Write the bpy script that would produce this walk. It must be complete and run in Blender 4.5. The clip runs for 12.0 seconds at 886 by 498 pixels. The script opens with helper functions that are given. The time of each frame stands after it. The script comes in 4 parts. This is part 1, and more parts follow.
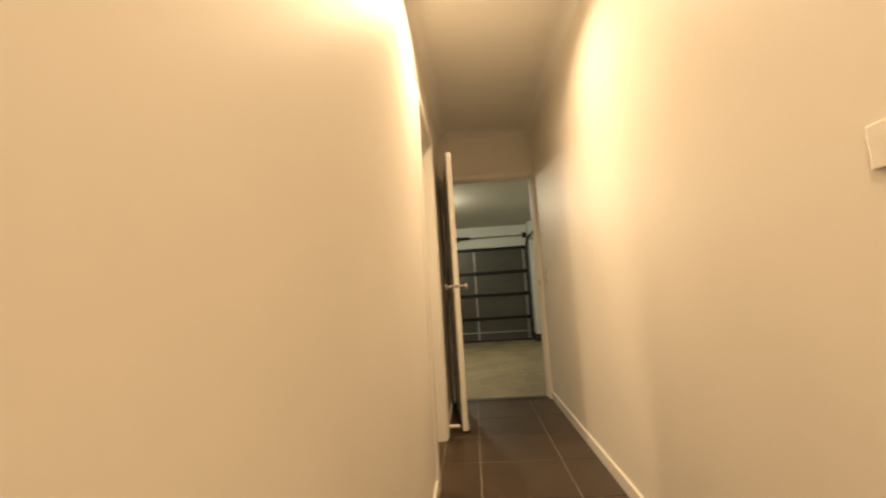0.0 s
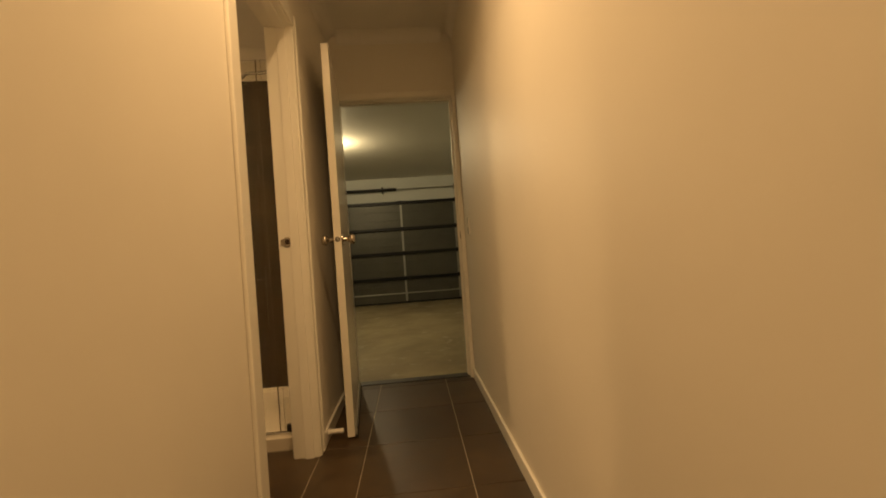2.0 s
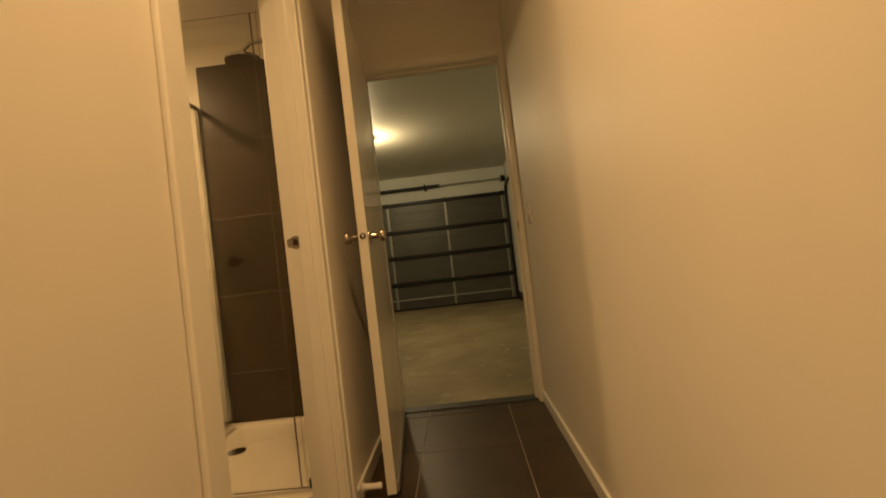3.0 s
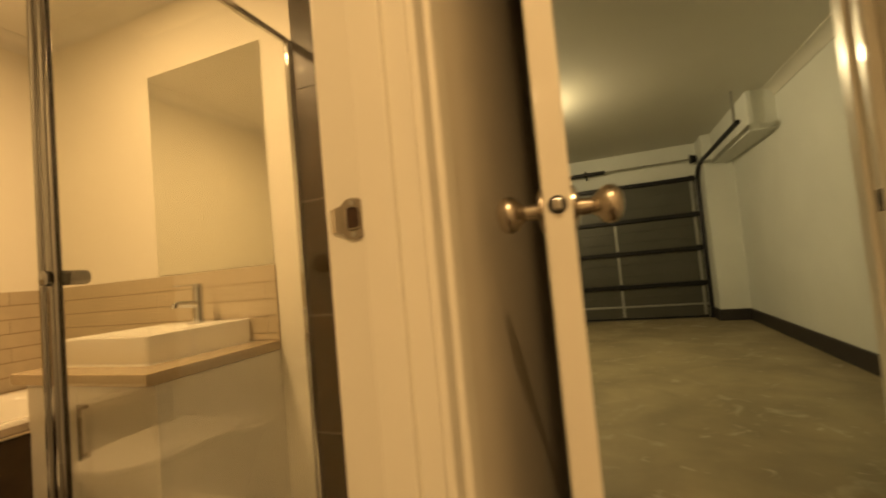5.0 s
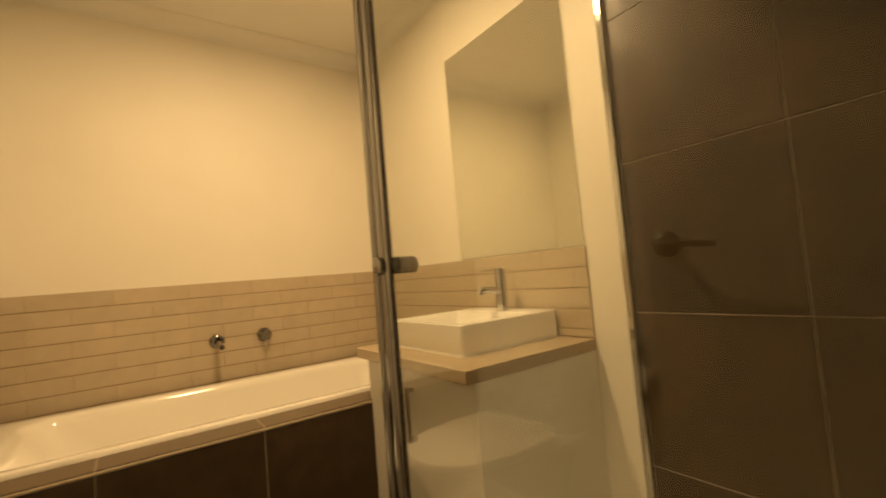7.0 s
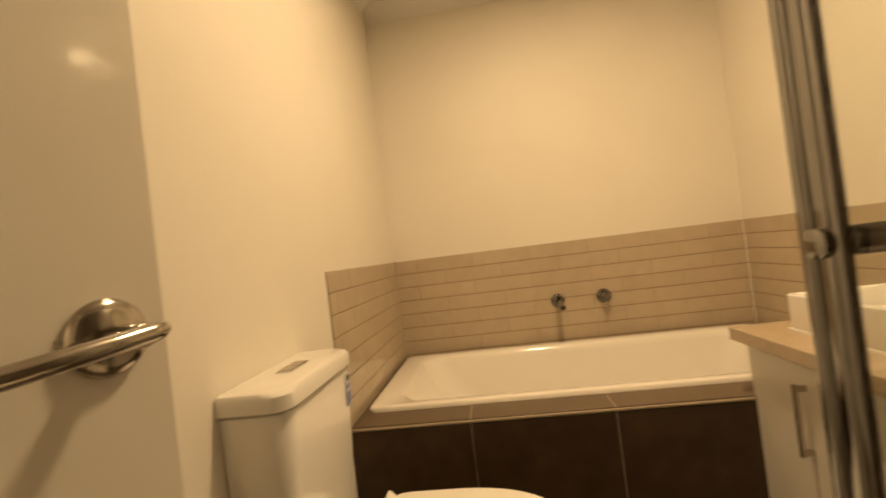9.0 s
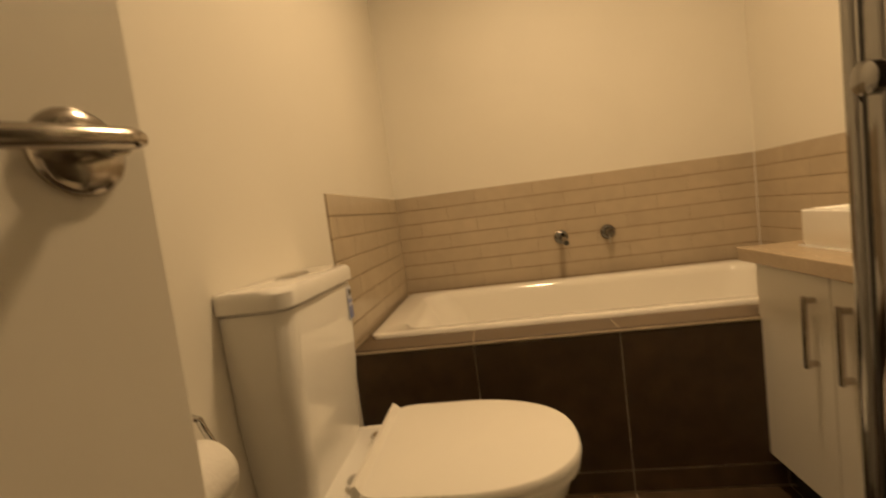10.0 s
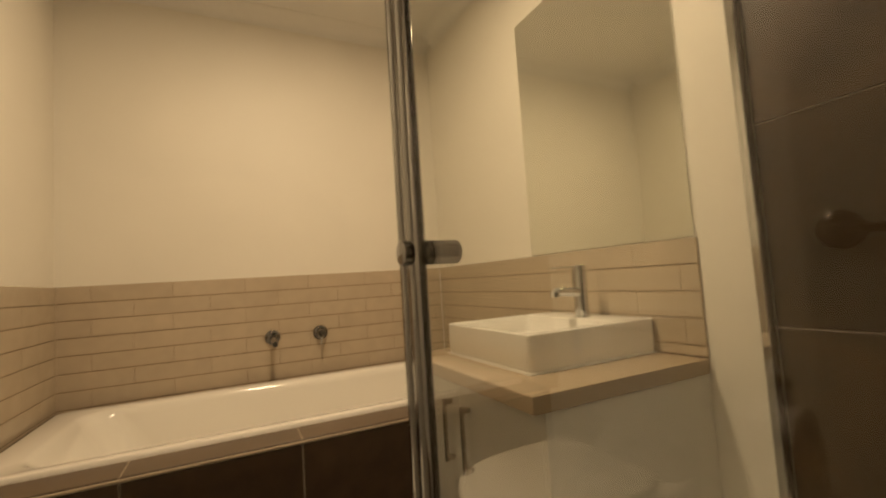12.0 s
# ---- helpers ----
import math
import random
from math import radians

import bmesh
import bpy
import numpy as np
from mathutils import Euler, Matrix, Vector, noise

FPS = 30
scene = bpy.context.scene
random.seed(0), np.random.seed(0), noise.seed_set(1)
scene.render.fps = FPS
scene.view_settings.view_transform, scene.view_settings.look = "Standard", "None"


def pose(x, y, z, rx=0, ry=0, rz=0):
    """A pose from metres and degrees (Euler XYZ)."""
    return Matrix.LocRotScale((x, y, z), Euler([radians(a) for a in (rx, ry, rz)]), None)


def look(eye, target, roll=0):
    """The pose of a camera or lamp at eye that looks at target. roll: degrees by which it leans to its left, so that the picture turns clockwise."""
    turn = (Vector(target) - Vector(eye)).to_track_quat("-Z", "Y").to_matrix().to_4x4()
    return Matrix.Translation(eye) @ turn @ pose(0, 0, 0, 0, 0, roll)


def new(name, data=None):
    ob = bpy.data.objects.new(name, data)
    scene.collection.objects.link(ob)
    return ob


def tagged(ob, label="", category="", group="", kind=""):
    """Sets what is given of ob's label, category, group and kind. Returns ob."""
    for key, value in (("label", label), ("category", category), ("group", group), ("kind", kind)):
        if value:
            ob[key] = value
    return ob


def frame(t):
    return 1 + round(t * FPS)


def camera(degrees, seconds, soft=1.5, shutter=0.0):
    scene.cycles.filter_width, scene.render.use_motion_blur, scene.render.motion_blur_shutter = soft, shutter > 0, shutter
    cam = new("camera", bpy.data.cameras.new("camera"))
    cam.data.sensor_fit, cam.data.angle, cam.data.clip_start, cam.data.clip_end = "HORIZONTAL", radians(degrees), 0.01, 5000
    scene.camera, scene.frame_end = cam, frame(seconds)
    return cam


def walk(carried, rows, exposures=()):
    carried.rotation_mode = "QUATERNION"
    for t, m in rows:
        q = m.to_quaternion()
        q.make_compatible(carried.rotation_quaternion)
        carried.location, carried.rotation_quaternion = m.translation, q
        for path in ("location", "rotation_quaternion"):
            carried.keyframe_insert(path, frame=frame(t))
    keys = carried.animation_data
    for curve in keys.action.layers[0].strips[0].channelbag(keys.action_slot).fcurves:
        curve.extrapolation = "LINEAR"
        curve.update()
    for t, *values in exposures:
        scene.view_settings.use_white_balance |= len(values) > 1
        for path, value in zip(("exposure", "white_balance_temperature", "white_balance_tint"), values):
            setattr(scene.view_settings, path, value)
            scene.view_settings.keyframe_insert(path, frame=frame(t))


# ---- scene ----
cam = camera(91.4, 12.0, soft=1.8, shutter=0.4)
PATH = [
    (0, (0.236, -1.05, 0.952), (0.117, 0.934, 1.177), -3.5),
    (0.5, (0.339, -0.862, 0.931), (0.462, 1.128, 1.085), -3.1),
    (1, (0.492, -0.665, 0.904), (0.5, 1.333, 0.993), -2.6),
    (1.5, (0.53, -0.46, 0.897), (0.462, 1.539, 0.901), -3.6),
    (2, (0.501, -0.136, 0.93), (0.648, 1.859, 0.94), -4.1),
    (2.5, (0.496, 0.135, 0.918), (0.546, 2.134, 0.933), -6.0),
    (4.5, (0.359, 1.349, 0.926), (-0.109, 3.291, 1.012), -3.7),
    (5, (0.183, 1.538, 0.958), (-0.522, 3.407, 1.056), -5.2),
    (5.5, (0.058, 1.625, 0.955), (-0.907, 3.374, 1.052), -6.9),
    (6, (-0.035, 1.682, 0.954), (-1.219, 3.292, 1.034), -6.8),
    (6.5, (-0.120, 1.699, 0.963), (-1.518, 3.126, 1.066), -5.5),
    (8.5, (-0.382, 1.801, 1.075), (-2.378, 1.907, 1.135), -6.5),
    (9, (-0.418, 1.746, 1.053), (-2.405, 1.525, 1.083), -7.1),
    (9.5, (-0.432, 1.723, 1.002), (-2.369, 1.228, 1.054), -7.2),
    (10, (-0.450, 1.720, 0.938), (-2.429, 1.476, 0.781), -7.3),
    (10.5, (-0.446, 1.767, 0.917), (-2.428, 1.832, 0.653), -7.8),
    (11, (-0.426, 1.832, 0.939), (-2.38, 2.235, 0.795), -5.8),
    (11.5, (-0.413, 1.87, 0.962), (-2.302, 2.527, 0.943), -5.8),
    (12, (-0.393, 1.89, 0.979), (-2.186, 2.763, 1.119), -3.7),
]
EXPOSURES = [(0.0, 0.98, 5800, 14), (0.5, 0.78, 6200, 15), (1.5, 0.28, 7400, 16), (2.5, 0.08, 8000, 17), (4.5, 0.64, 8200, 13), (5.5, 0.70, 8200, 10),
             (6.5, 0.62, 7600, 8), (8.5, 0.66, 6200, 10), (9.5, 0.36, 6550, 13), (10.5, 0.16, 6250, 13), (12.0, 0.30, 5550, 10)]
walk(cam, [(t, look(eye, target, roll)) for t, eye, target, roll in PATH],
     exposures=EXPOSURES)
# ---- world and lamps ----
world = bpy.data.worlds.new("world")
world.use_nodes = True
world.node_tree.nodes["Background"].inputs[0].default_value = (0.5, 0.6, 0.8, 1)
world.node_tree.nodes["Background"].inputs[1].default_value = 0.02
scene.world = world
WARM = (1.0, 0.68, 0.35)
GARAGE = (1.0, 0.86, 0.54)


def lamp_light(name, x, y, z, watts, colour, size, spread=160):
    data = bpy.data.lights.new(name, "AREA")
    data.shape, data.size, data.energy, data.color = "DISK", size, watts, colour
    data.spread = radians(spread)
    ob = new(name, data)
    ob.matrix_world = pose(x, y, z)
    return ob


# The second is unseen, added behind the camera's start to light the near hall.
HALL_LAMPS = [(0.33, 0.95), (0.33, -1.40)]
BATH_LAMP = (-1.52, 2.12)
GARAGE_LAMP = (-0.58, 6.03)
HALL_Z, BATH_Z, GAR_Z = 2.53, 2.43, 2.56
for lx, ly in HALL_LAMPS:
    lamp_light("downlight_light", lx, ly, HALL_Z - 0.022, 12.0, WARM, 0.085, 145)
lamp_light("bath_light", *BATH_LAMP, BATH_Z - 0.03, 16, WARM, 0.20, 175)
bulb = bpy.data.lights.new("garage_light", "POINT")
bulb.energy, bulb.color, bulb.shadow_soft_size = 44, GARAGE, 0.05
new("garage_light", bulb).location = (*GARAGE_LAMP, GAR_Z - 0.15)


# ---- materials ----
def rgb(c):
    return (*c, 1)


def material(name, base, rough=0.5, metal=0.0, vary=0.05, scale=6.0, bump=0.0, bump_scale=120.0, second=None, stain=0.0,
             stain_scale=1.5, per_object=0.0, coat=0.0, spec=0.5, rough_vary=0.08):
    m = bpy.data.materials.new(name)
    m.use_nodes = True
    nt = m.node_tree
    n, l = nt.nodes, nt.links
    p = n["Principled BSDF"]
    p.inputs["Metallic"].default_value = metal
    p.inputs["Coat Weight"].default_value = coat
    p.inputs["Coat Roughness"].default_value = 0.08
    p.inputs["Specular IOR Level"].default_value = spec
    tc = n.new("ShaderNodeTexCoord")
    geo = n.new("ShaderNodeNewGeometry")
    n1 = n.new("ShaderNodeTexNoise")
    n1.inputs["Scale"].default_value, n1.inputs["Detail"].default_value = scale, 6
    l.new(geo.outputs["Position"], n1.inputs["Vector"])
    ramp = n.new("ShaderNodeMapRange")
    ramp.inputs["From Min"].default_value, ramp.inputs["From Max"].default_value = 0.3, 0.7
    l.new(n1.outputs["Fac"], ramp.inputs["Value"])
    mix = n.new("ShaderNodeMix")
    mix.data_type = "RGBA"
    lo = second or tuple(c * (1 - vary) for c in base)
    mix.inputs["A"].default_value, mix.inputs["B"].default_value = rgb(lo), rgb(base)
    l.new(ramp.outputs["Result"], mix.inputs["Factor"])
    out = mix.outputs["Result"]
    if stain:
        n2 = n.new("ShaderNodeTexNoise")
        n2.inputs["Scale"].default_value, n2.inputs["Detail"].default_value, n2.inputs["Distortion"].default_value = stain_scale, 8, 0.6
        l.new(geo.outputs["Position"], n2.inputs["Vector"])
        r2 = n.new("ShaderNodeMapRange")
        r2.inputs["From Min"].default_value, r2.inputs["From Max"].default_value = 0.35, 0.68
        r2.inputs["To Min"].default_value, r2.inputs["To Max"].default_value = 1 - stain, 1 + stain * 0.4
        l.new(n2.outputs["Fac"], r2.inputs["Value"])
        sc = n.new("ShaderNodeVectorMath")
        sc.operation = "SCALE"
        l.new(out, sc.inputs[0])
        l.new(r2.outputs["Result"], sc.inputs["Scale"])
        out = sc.outputs["Vector"]
    if per_object:
        oi = n.new("ShaderNodeObjectInfo")
        r3 = n.new("ShaderNodeMapRange")
        r3.inputs["To Min"].default_value, r3.inputs["To Max"].default_value = 1 - per_object, 1 + per_object
        l.new(oi.outputs["Random"], r3.inputs["Value"])
        sc = n.new("ShaderNodeVectorMath")
        sc.operation = "SCALE"
        l.new(out, sc.inputs[0])
        l.new(r3.outputs["Result"], sc.inputs["Scale"])
        out = sc.outputs["Vector"]
    l.new(out, p.inputs["Base Color"])
    rr = n.new("ShaderNodeMapRange")
    rr.inputs["To Min"].default_value, rr.inputs["To Max"].default_value = max(0.02, rough - rough_vary), min(1, rough + rough_vary)
    l.new(n1.outputs["Fac"], rr.inputs["Value"])
    l.new(rr.outputs["Result"], p.inputs["Roughness"])
    if bump:
        n3 = n.new("ShaderNodeTexNoise")
        n3.inputs["Scale"].default_value, n3.inputs["Detail"].default_value = bump_scale, 4
        l.new(geo.outputs["Position"], n3.inputs["Vector"])
        b = n.new("ShaderNodeBump")
        b.inputs["Strength"].default_value, b.inputs["Distance"].default_value = bump, 0.004
        l.new(n3.outputs["Fac"], b.inputs["Height"])
        l.new(b.outputs["Normal"], p.inputs["Normal"])
    return m


def glass_material(name):
    m = bpy.data.materials.new(name)
    m.use_nodes = True
    p = m.node_tree.nodes["Principled BSDF"]
    p.inputs["Base Color"].default_value = (0.945, 0.955, 0.93, 1)
    p.inputs["Transmission Weight"].default_value = 1.0
    p.inputs["Roughness"].default_value = 0.0
    p.inputs["IOR"].default_value = 1.5
    return m


def lamp_material(name, colour, strength):
    m = bpy.data.materials.new(name)
    m.use_nodes = True
    p = m.node_tree.nodes["Principled BSDF"]
    p.inputs["Emission Color"].default_value = rgb(colour)
    p.inputs["Emission Strength"].default_value = strength
    return m


M_WALL = material("wall_paint", (0.80, 0.76, 0.68), 0.52, vary=0.03, scale=2.2, bump=0.03, bump_scale=260, stain=0.03, stain_scale=1.2, spec=0.25)
M_BATHWALL = material("bath_wall_paint", (0.81, 0.77, 0.68), 0.5, vary=0.025, scale=2.5, bump=0.03, bump_scale=240, stain=0.03, stain_scale=1.4, spec=0.35)
M_CEIL = material("ceiling_paint", (0.80, 0.78, 0.73), 0.85, vary=0.03, scale=2, bump=0.05, bump_scale=200)
M_TRIM = material("gloss_trim_paint", (0.82, 0.79, 0.71), 0.30, vary=0.03, scale=9, bump=0.02, bump_scale=25, coat=0.15, rough_vary=0.03)
M_DOOR = material("door_paint", (0.80, 0.76, 0.67), 0.25, vary=0.03, scale=3, bump=0.025, bump_scale=60, coat=0.25, rough_vary=0.04)
M_DARKTILE = material("dark_porcelain_tile", (0.070, 0.0445, 0.0235), 0.42, vary=0.35, scale=14, bump=0.10, bump_scale=300, stain=0.22,
                      stain_scale=3.5, per_object=0.10, spec=0.35)
M_SHOWERTILE = material("dark_shower_tile", (0.044, 0.026, 0.010), 0.38, vary=0.35, scale=7, bump=0.015, bump_scale=200, stain=0.28,
                        stain_scale=4.0, per_object=0.10, spec=0.20)
M_GROUT = material("grey_grout", (0.46, 0.40, 0.30), 0.9, vary=0.2, scale=40, bump=0.2, bump_scale=400)
M_LIGHTGROUT = material("brown_grout", (0.25, 0.18, 0.11), 0.9, vary=0.2, scale=40)
M_BEIGE = material("beige_glazed_tile", (0.51, 0.425, 0.31), 0.2, vary=0.06, scale=20, bump=0.05, bump_scale=25, stain=0.05,
                   stain_scale=6, per_object=0.025, coat=0.25)
M_LEDGE = material("taupe_ledge_tile", (0.13, 0.092, 0.056), 0.5, vary=0.12, scale=25, stain=0.1, stain_scale=6, per_object=0.05)
M_BENCH = material("beige_stone_bench", (0.46, 0.36, 0.24), 0.24, vary=0.12, scale=150, stain=0.05, stain_scale=9, coat=0.2)
M_CERAMIC = material("white_ceramic", (0.83, 0.81, 0.76), 0.08, vary=0.01, scale=3, coat=0.6, rough_vary=0.03)
M_ENAMEL = material("white_bath_enamel", (0.84, 0.81, 0.74), 0.14, vary=0.015, scale=3, coat=0.5, rough_vary=0.04)
M_TRAY = material("cream_acrylic_tray", (0.66, 0.60, 0.49), 0.22, vary=0.03, scale=6, stain=0.06, stain_scale=5)
M_PLASTIC = material("white_plastic", (0.82, 0.79, 0.72), 0.25, vary=0.02, scale=12, rough_vary=0.05)
M_LAMINATE = material("white_laminate", (0.76, 0.73, 0.66), 0.22, vary=0.02, scale=5, rough_vary=0.05)
M_CHROME = material("chrome", (0.66, 0.66, 0.66), 0.06, 1.0, vary=0.05, scale=30, rough_vary=0.05)
# Chrome with the dark surroundings it would reflect put into two lower base colours.
M_POST = material("chrome_dim_reflections", (0.32, 0.315, 0.31), 0.08, 1.0, vary=0.08, scale=30, rough_vary=0.03)
M_CHROME_DARKREFL = material("chrome_dark_reflections", (0.19, 0.185, 0.18), 0.07, 1.0, vary=0.10, scale=40, rough_vary=0.03)
# Brown timber, its colour darkened for the shade inside the keep.
M_KEEP = material("shaded_keep_timber", (0.055, 0.026, 0.012), 0.8, vary=0.4, scale=90)
M_HANDLE = material("polished_nickel", (0.50, 0.46, 0.41), 0.17, 1.0, vary=0.10, scale=60, rough_vary=0.06)
M_NICKEL = material("satin_nickel", (0.53, 0.48, 0.42), 0.25, 1.0, vary=0.10, scale=60, rough_vary=0.08)
M_ALU = material("bright_aluminium", (0.72, 0.71, 0.69), 0.16, 1.0, vary=0.06, scale=30, rough_vary=0.06)
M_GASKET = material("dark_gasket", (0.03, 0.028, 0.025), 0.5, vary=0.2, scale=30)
M_MIRROR = material("mirror_silver", (0.88, 0.89, 0.81), 0.015, 1.0, vary=0.0, scale=1, rough_vary=0.0)
M_GLASS = glass_material("clear_glass")
M_CONCRETE = material("garage_concrete", (0.35, 0.29, 0.175), 0.62, vary=0.18, scale=5, bump=0.2, bump_scale=90, stain=0.28, stain_scale=1.6)


def scuffed(m, colour):
    """Adds pale trowel marks and plaster spots to a floor material."""
    nt = m.node_tree
    n, l = nt.nodes, nt.links
    p = n["Principled BSDF"]
    src = p.inputs["Base Color"].links[0].from_socket
    geo = n.new("ShaderNodeNewGeometry")
    fac = None
    for scale, lo, hi, warp in ((3.2, 0.60, 0.72, 1.5), (9.0, 0.64, 0.72, 0.8)):
        t = n.new("ShaderNodeTexNoise")
        t.inputs["Scale"].default_value, t.inputs["Detail"].default_value, t.inputs["Distortion"].default_value = scale, 5, warp
        l.new(geo.outputs["Position"], t.inputs["Vector"])
        r = n.new("ShaderNodeMapRange")
        r.inputs["From Min"].default_value, r.inputs["From Max"].default_value, r.inputs["To Max"].default_value = lo, hi, 0.6
        l.new(t.outputs["Fac"], r.inputs["Value"])
        if fac is None:
            fac = r.outputs["Result"]
        else:
            mx = n.new("ShaderNodeMath")
            mx.operation = "MAXIMUM"
            l.new(fac, mx.inputs[0])
            l.new(r.outputs["Result"], mx.inputs[1])
            fac = mx.outputs["Value"]
    mix = n.new("ShaderNodeMix")
    mix.data_type = "RGBA"
    l.new(fac, mix.inputs["Factor"])
    l.new(src, mix.inputs["A"])
    mix.inputs["B"].default_value = rgb(colour)
    l.new(mix.outputs["Result"], p.inputs["Base Color"])


scuffed(M_CONCRETE, (0.50, 0.44, 0.31))
M_GWALL = material("garage_wall_paint", (0.77, 0.80, 0.76), 0.6, vary=0.04, scale=2, bump=0.08, bump_scale=220, stain=0.05, stain_scale=1)
M_GCEIL = material("garage_ceiling_paint", (0.66, 0.65, 0.58), 0.55, vary=0.04, scale=2, bump=0.05, bump_scale=200)
M_PANEL = material("garage_door_steel", (0.095, 0.095, 0.08), 0.42, 0.3, vary=0.08, scale=3, bump=0.12, bump_scale=40, stain=0.08, stain_scale=2)
M_BAR = material("black_steel_bar", (0.02, 0.02, 0.022), 0.45, 0.5, vary=0.2, scale=20)
M_STRUT = material("galvanised_strut", (0.38, 0.38, 0.35), 0.4, 0.5, vary=0.15, scale=25)
M_SKIRT = material("dark_garage_skirting", (0.035, 0.030, 0.028), 0.5, vary=0.2, scale=10)
M_SEAL = material("clear_seal_plastic", (0.14, 0.112, 0.07), 0.45, vary=0.1, scale=40)
M_PAPER = material("tissue_paper", (0.82, 0.79, 0.73), 0.95, vary=0.05, scale=30, bump=0.3, bump_scale=150)
M_BLUE = material("blue_sticker", (0.15, 0.19, 0.42), 0.4, vary=0.05)
M_PALEBLUE = material("pale_sticker", (0.50, 0.52, 0.60), 0.4, vary=0.05)
M_LENS = lamp_material("lamp_lens", WARM, 14)
M_GLENS = lamp_material("garage_lamp_lens", GARAGE, 6)


# ---- mesh helpers ----
def finish(name, bm, mat, parent=None, label="", smooth=False):
    me = bpy.data.meshes.new(name)
    bm.normal_update()
    bm.to_mesh(me)
    bm.free()
    me.materials.append(mat)
    if smooth:
        for poly in me.polygons:
            poly.use_smooth = True
        me.set_sharp_from_angle(angle=radians(38))
    ob = new(name, me)
    if parent is not None:
        ob.parent = parent
    if label:
        tagged(ob, label)
    return ob


part = finish


def add_box(bm, x0, x1, y0, y1, z0, z1, bevel=0.0, seg=2):
    made = bmesh.ops.create_cube(bm, size=1.0)
    vs = made["verts"]
    for v in vs:
        v.co = Vector(((x0 + x1) / 2 + v.co.x * (x1 - x0), (y0 + y1) / 2 + v.co.y * (y1 - y0), (z0 + z1) / 2 + v.co.z * (z1 - z0)))
    if bevel:
        es = list({e for v in vs for e in v.link_edges})
        bmesh.ops.bevel(bm, geom=es, offset=bevel, segments=seg, profile=0.5, affect="EDGES")
    return bm


def box(x0, x1, y0, y1, z0, z1, bevel=0.0, seg=2):
    return add_box(bmesh.new(), x0, x1, y0, y1, z0, z1, bevel, seg)


def boxes(*rows):
    bm = bmesh.new()
    for r in rows:
        add_box(bm, *r)
    return bm


def add_tube(bm, points, radius, sides=16, cap=True):
    """A round bar through the points; radius is a number or one for each point."""
    pts = [Vector(p) for p in points]
    rad = radius if isinstance(radius, (list, tuple)) else [radius] * len(pts)
    rings = []
    side = None
    for i, p in enumerate(pts):
        d = (pts[min(i + 1, len(pts) - 1)] - pts[max(i - 1, 0)]).normalized()
        if side is None:
            side = d.orthogonal().normalized()
        side = (side - d * side.dot(d)).normalized()
        up = d.cross(side)
        rings.append([bm.verts.new(p + rad[i] * (math.cos(a) * side + math.sin(a) * up))
                      for a in (2 * math.pi * k / sides for k in range(sides))])
    for r0, r1 in zip(rings, rings[1:]):
        for k in range(sides):
            bm.faces.new((r0[k], r0[(k + 1) % sides], r1[(k + 1) % sides], r1[k]))
    if cap:
        bm.faces.new(rings[0][::-1])
        bm.faces.new(rings[-1])
    return bm


def tube(points, radius, sides=16, cap=True):
    return add_tube(bmesh.new(), points, radius, sides, cap)


def loft(rings, cap=(True, True)):
    """Skins equal rings of points."""
    bm = bmesh.new()
    vs = [[bm.verts.new(p) for p in r] for r in rings]
    n = len(vs[0])
    for a, b in zip(vs, vs[1:]):
        for k in range(n):
            bm.faces.new((a[k], a[(k + 1) % n], b[(k + 1) % n], b[k]))
    if cap[0]:
        bm.faces.new(vs[0][::-1])
    if cap[1]:
        bm.faces.new(vs[-1])
    bmesh.ops.recalc_face_normals(bm, faces=bm.faces)
    return bm


def round_rect(x0, x1, y0, y1, r, z, seg=6):
    pts = []
    for cx, cy, a0 in ((x1 - r, y1 - r, 0), (x0 + r, y1 - r, 90), (x0 + r, y0 + r, 180), (x1 - r, y0 + r, 270)):
        for k in range(seg + 1):
            a = radians(a0 + 90 * k / seg)
            pts.append((cx + r * math.cos(a), cy + r * math.sin(a), z))
    return pts


def empty(name, x=0, y=0, z=0, rz=0):
    ob = new(name)
    ob.empty_display_size = 0.05
    ob.matrix_world = pose(x, y, z, 0, 0, rz)
    return ob


def structure(name, bm, mat, label, category, smooth=False):
    return tagged(finish(name, bm, mat, None, "", smooth), label, category, kind="structure")


TILE_MESHES = {}


def tile_mesh(name, w, h, d, mat, e=0.0012, side=0.0008):
    """A flat piece w by h in its own x and z, with eased front edges; it stands d proud towards -y."""
    key = (name, round(w, 4), round(h, 4), round(d, 4), mat.name)
    if key not in TILE_MESHES:
        v = []
        for y, i in ((0, 0), (-d + e, 0), (-d, e)):
            j = min(i, side)
            v += [(j, y, i), (w - j, y, i), (w - j, y, h - i), (j, y, h - i)]
        f = []
        for a in (0, 4):
            f += [(a + k, a + (k + 1) % 4, a + 4 + (k + 1) % 4, a + 4 + k) for k in range(4)]
        f.append((8, 9, 10, 11))
        me = bpy.data.meshes.new(name)
        me.from_pydata(v, [], f)
        me.materials.append(mat)
        TILE_MESHES[key] = me
    return TILE_MESHES[key]


def lay(name, parent, x, y, z, rx, rz, w, h, d, mat):
    ob = new(name, tile_mesh(name, w, h, d, mat))
    ob.parent = parent
    ob.matrix_parent_inverse = parent.matrix_world.inverted()
    ob.matrix_basis = pose(x, y, z, rx, 0, rz)
    return ob


# ---- plan, in metres ----
HX = 0.90            # hall's far side wall; its door side wall is x = 0
END_Y = 3.00         # end of hall and of bathroom
BX0, BX1 = -2.72, -0.110
BY0 = 1.215
OPEN0, OPEN1, DOOR_H = 1.250, 1.958, 2.05
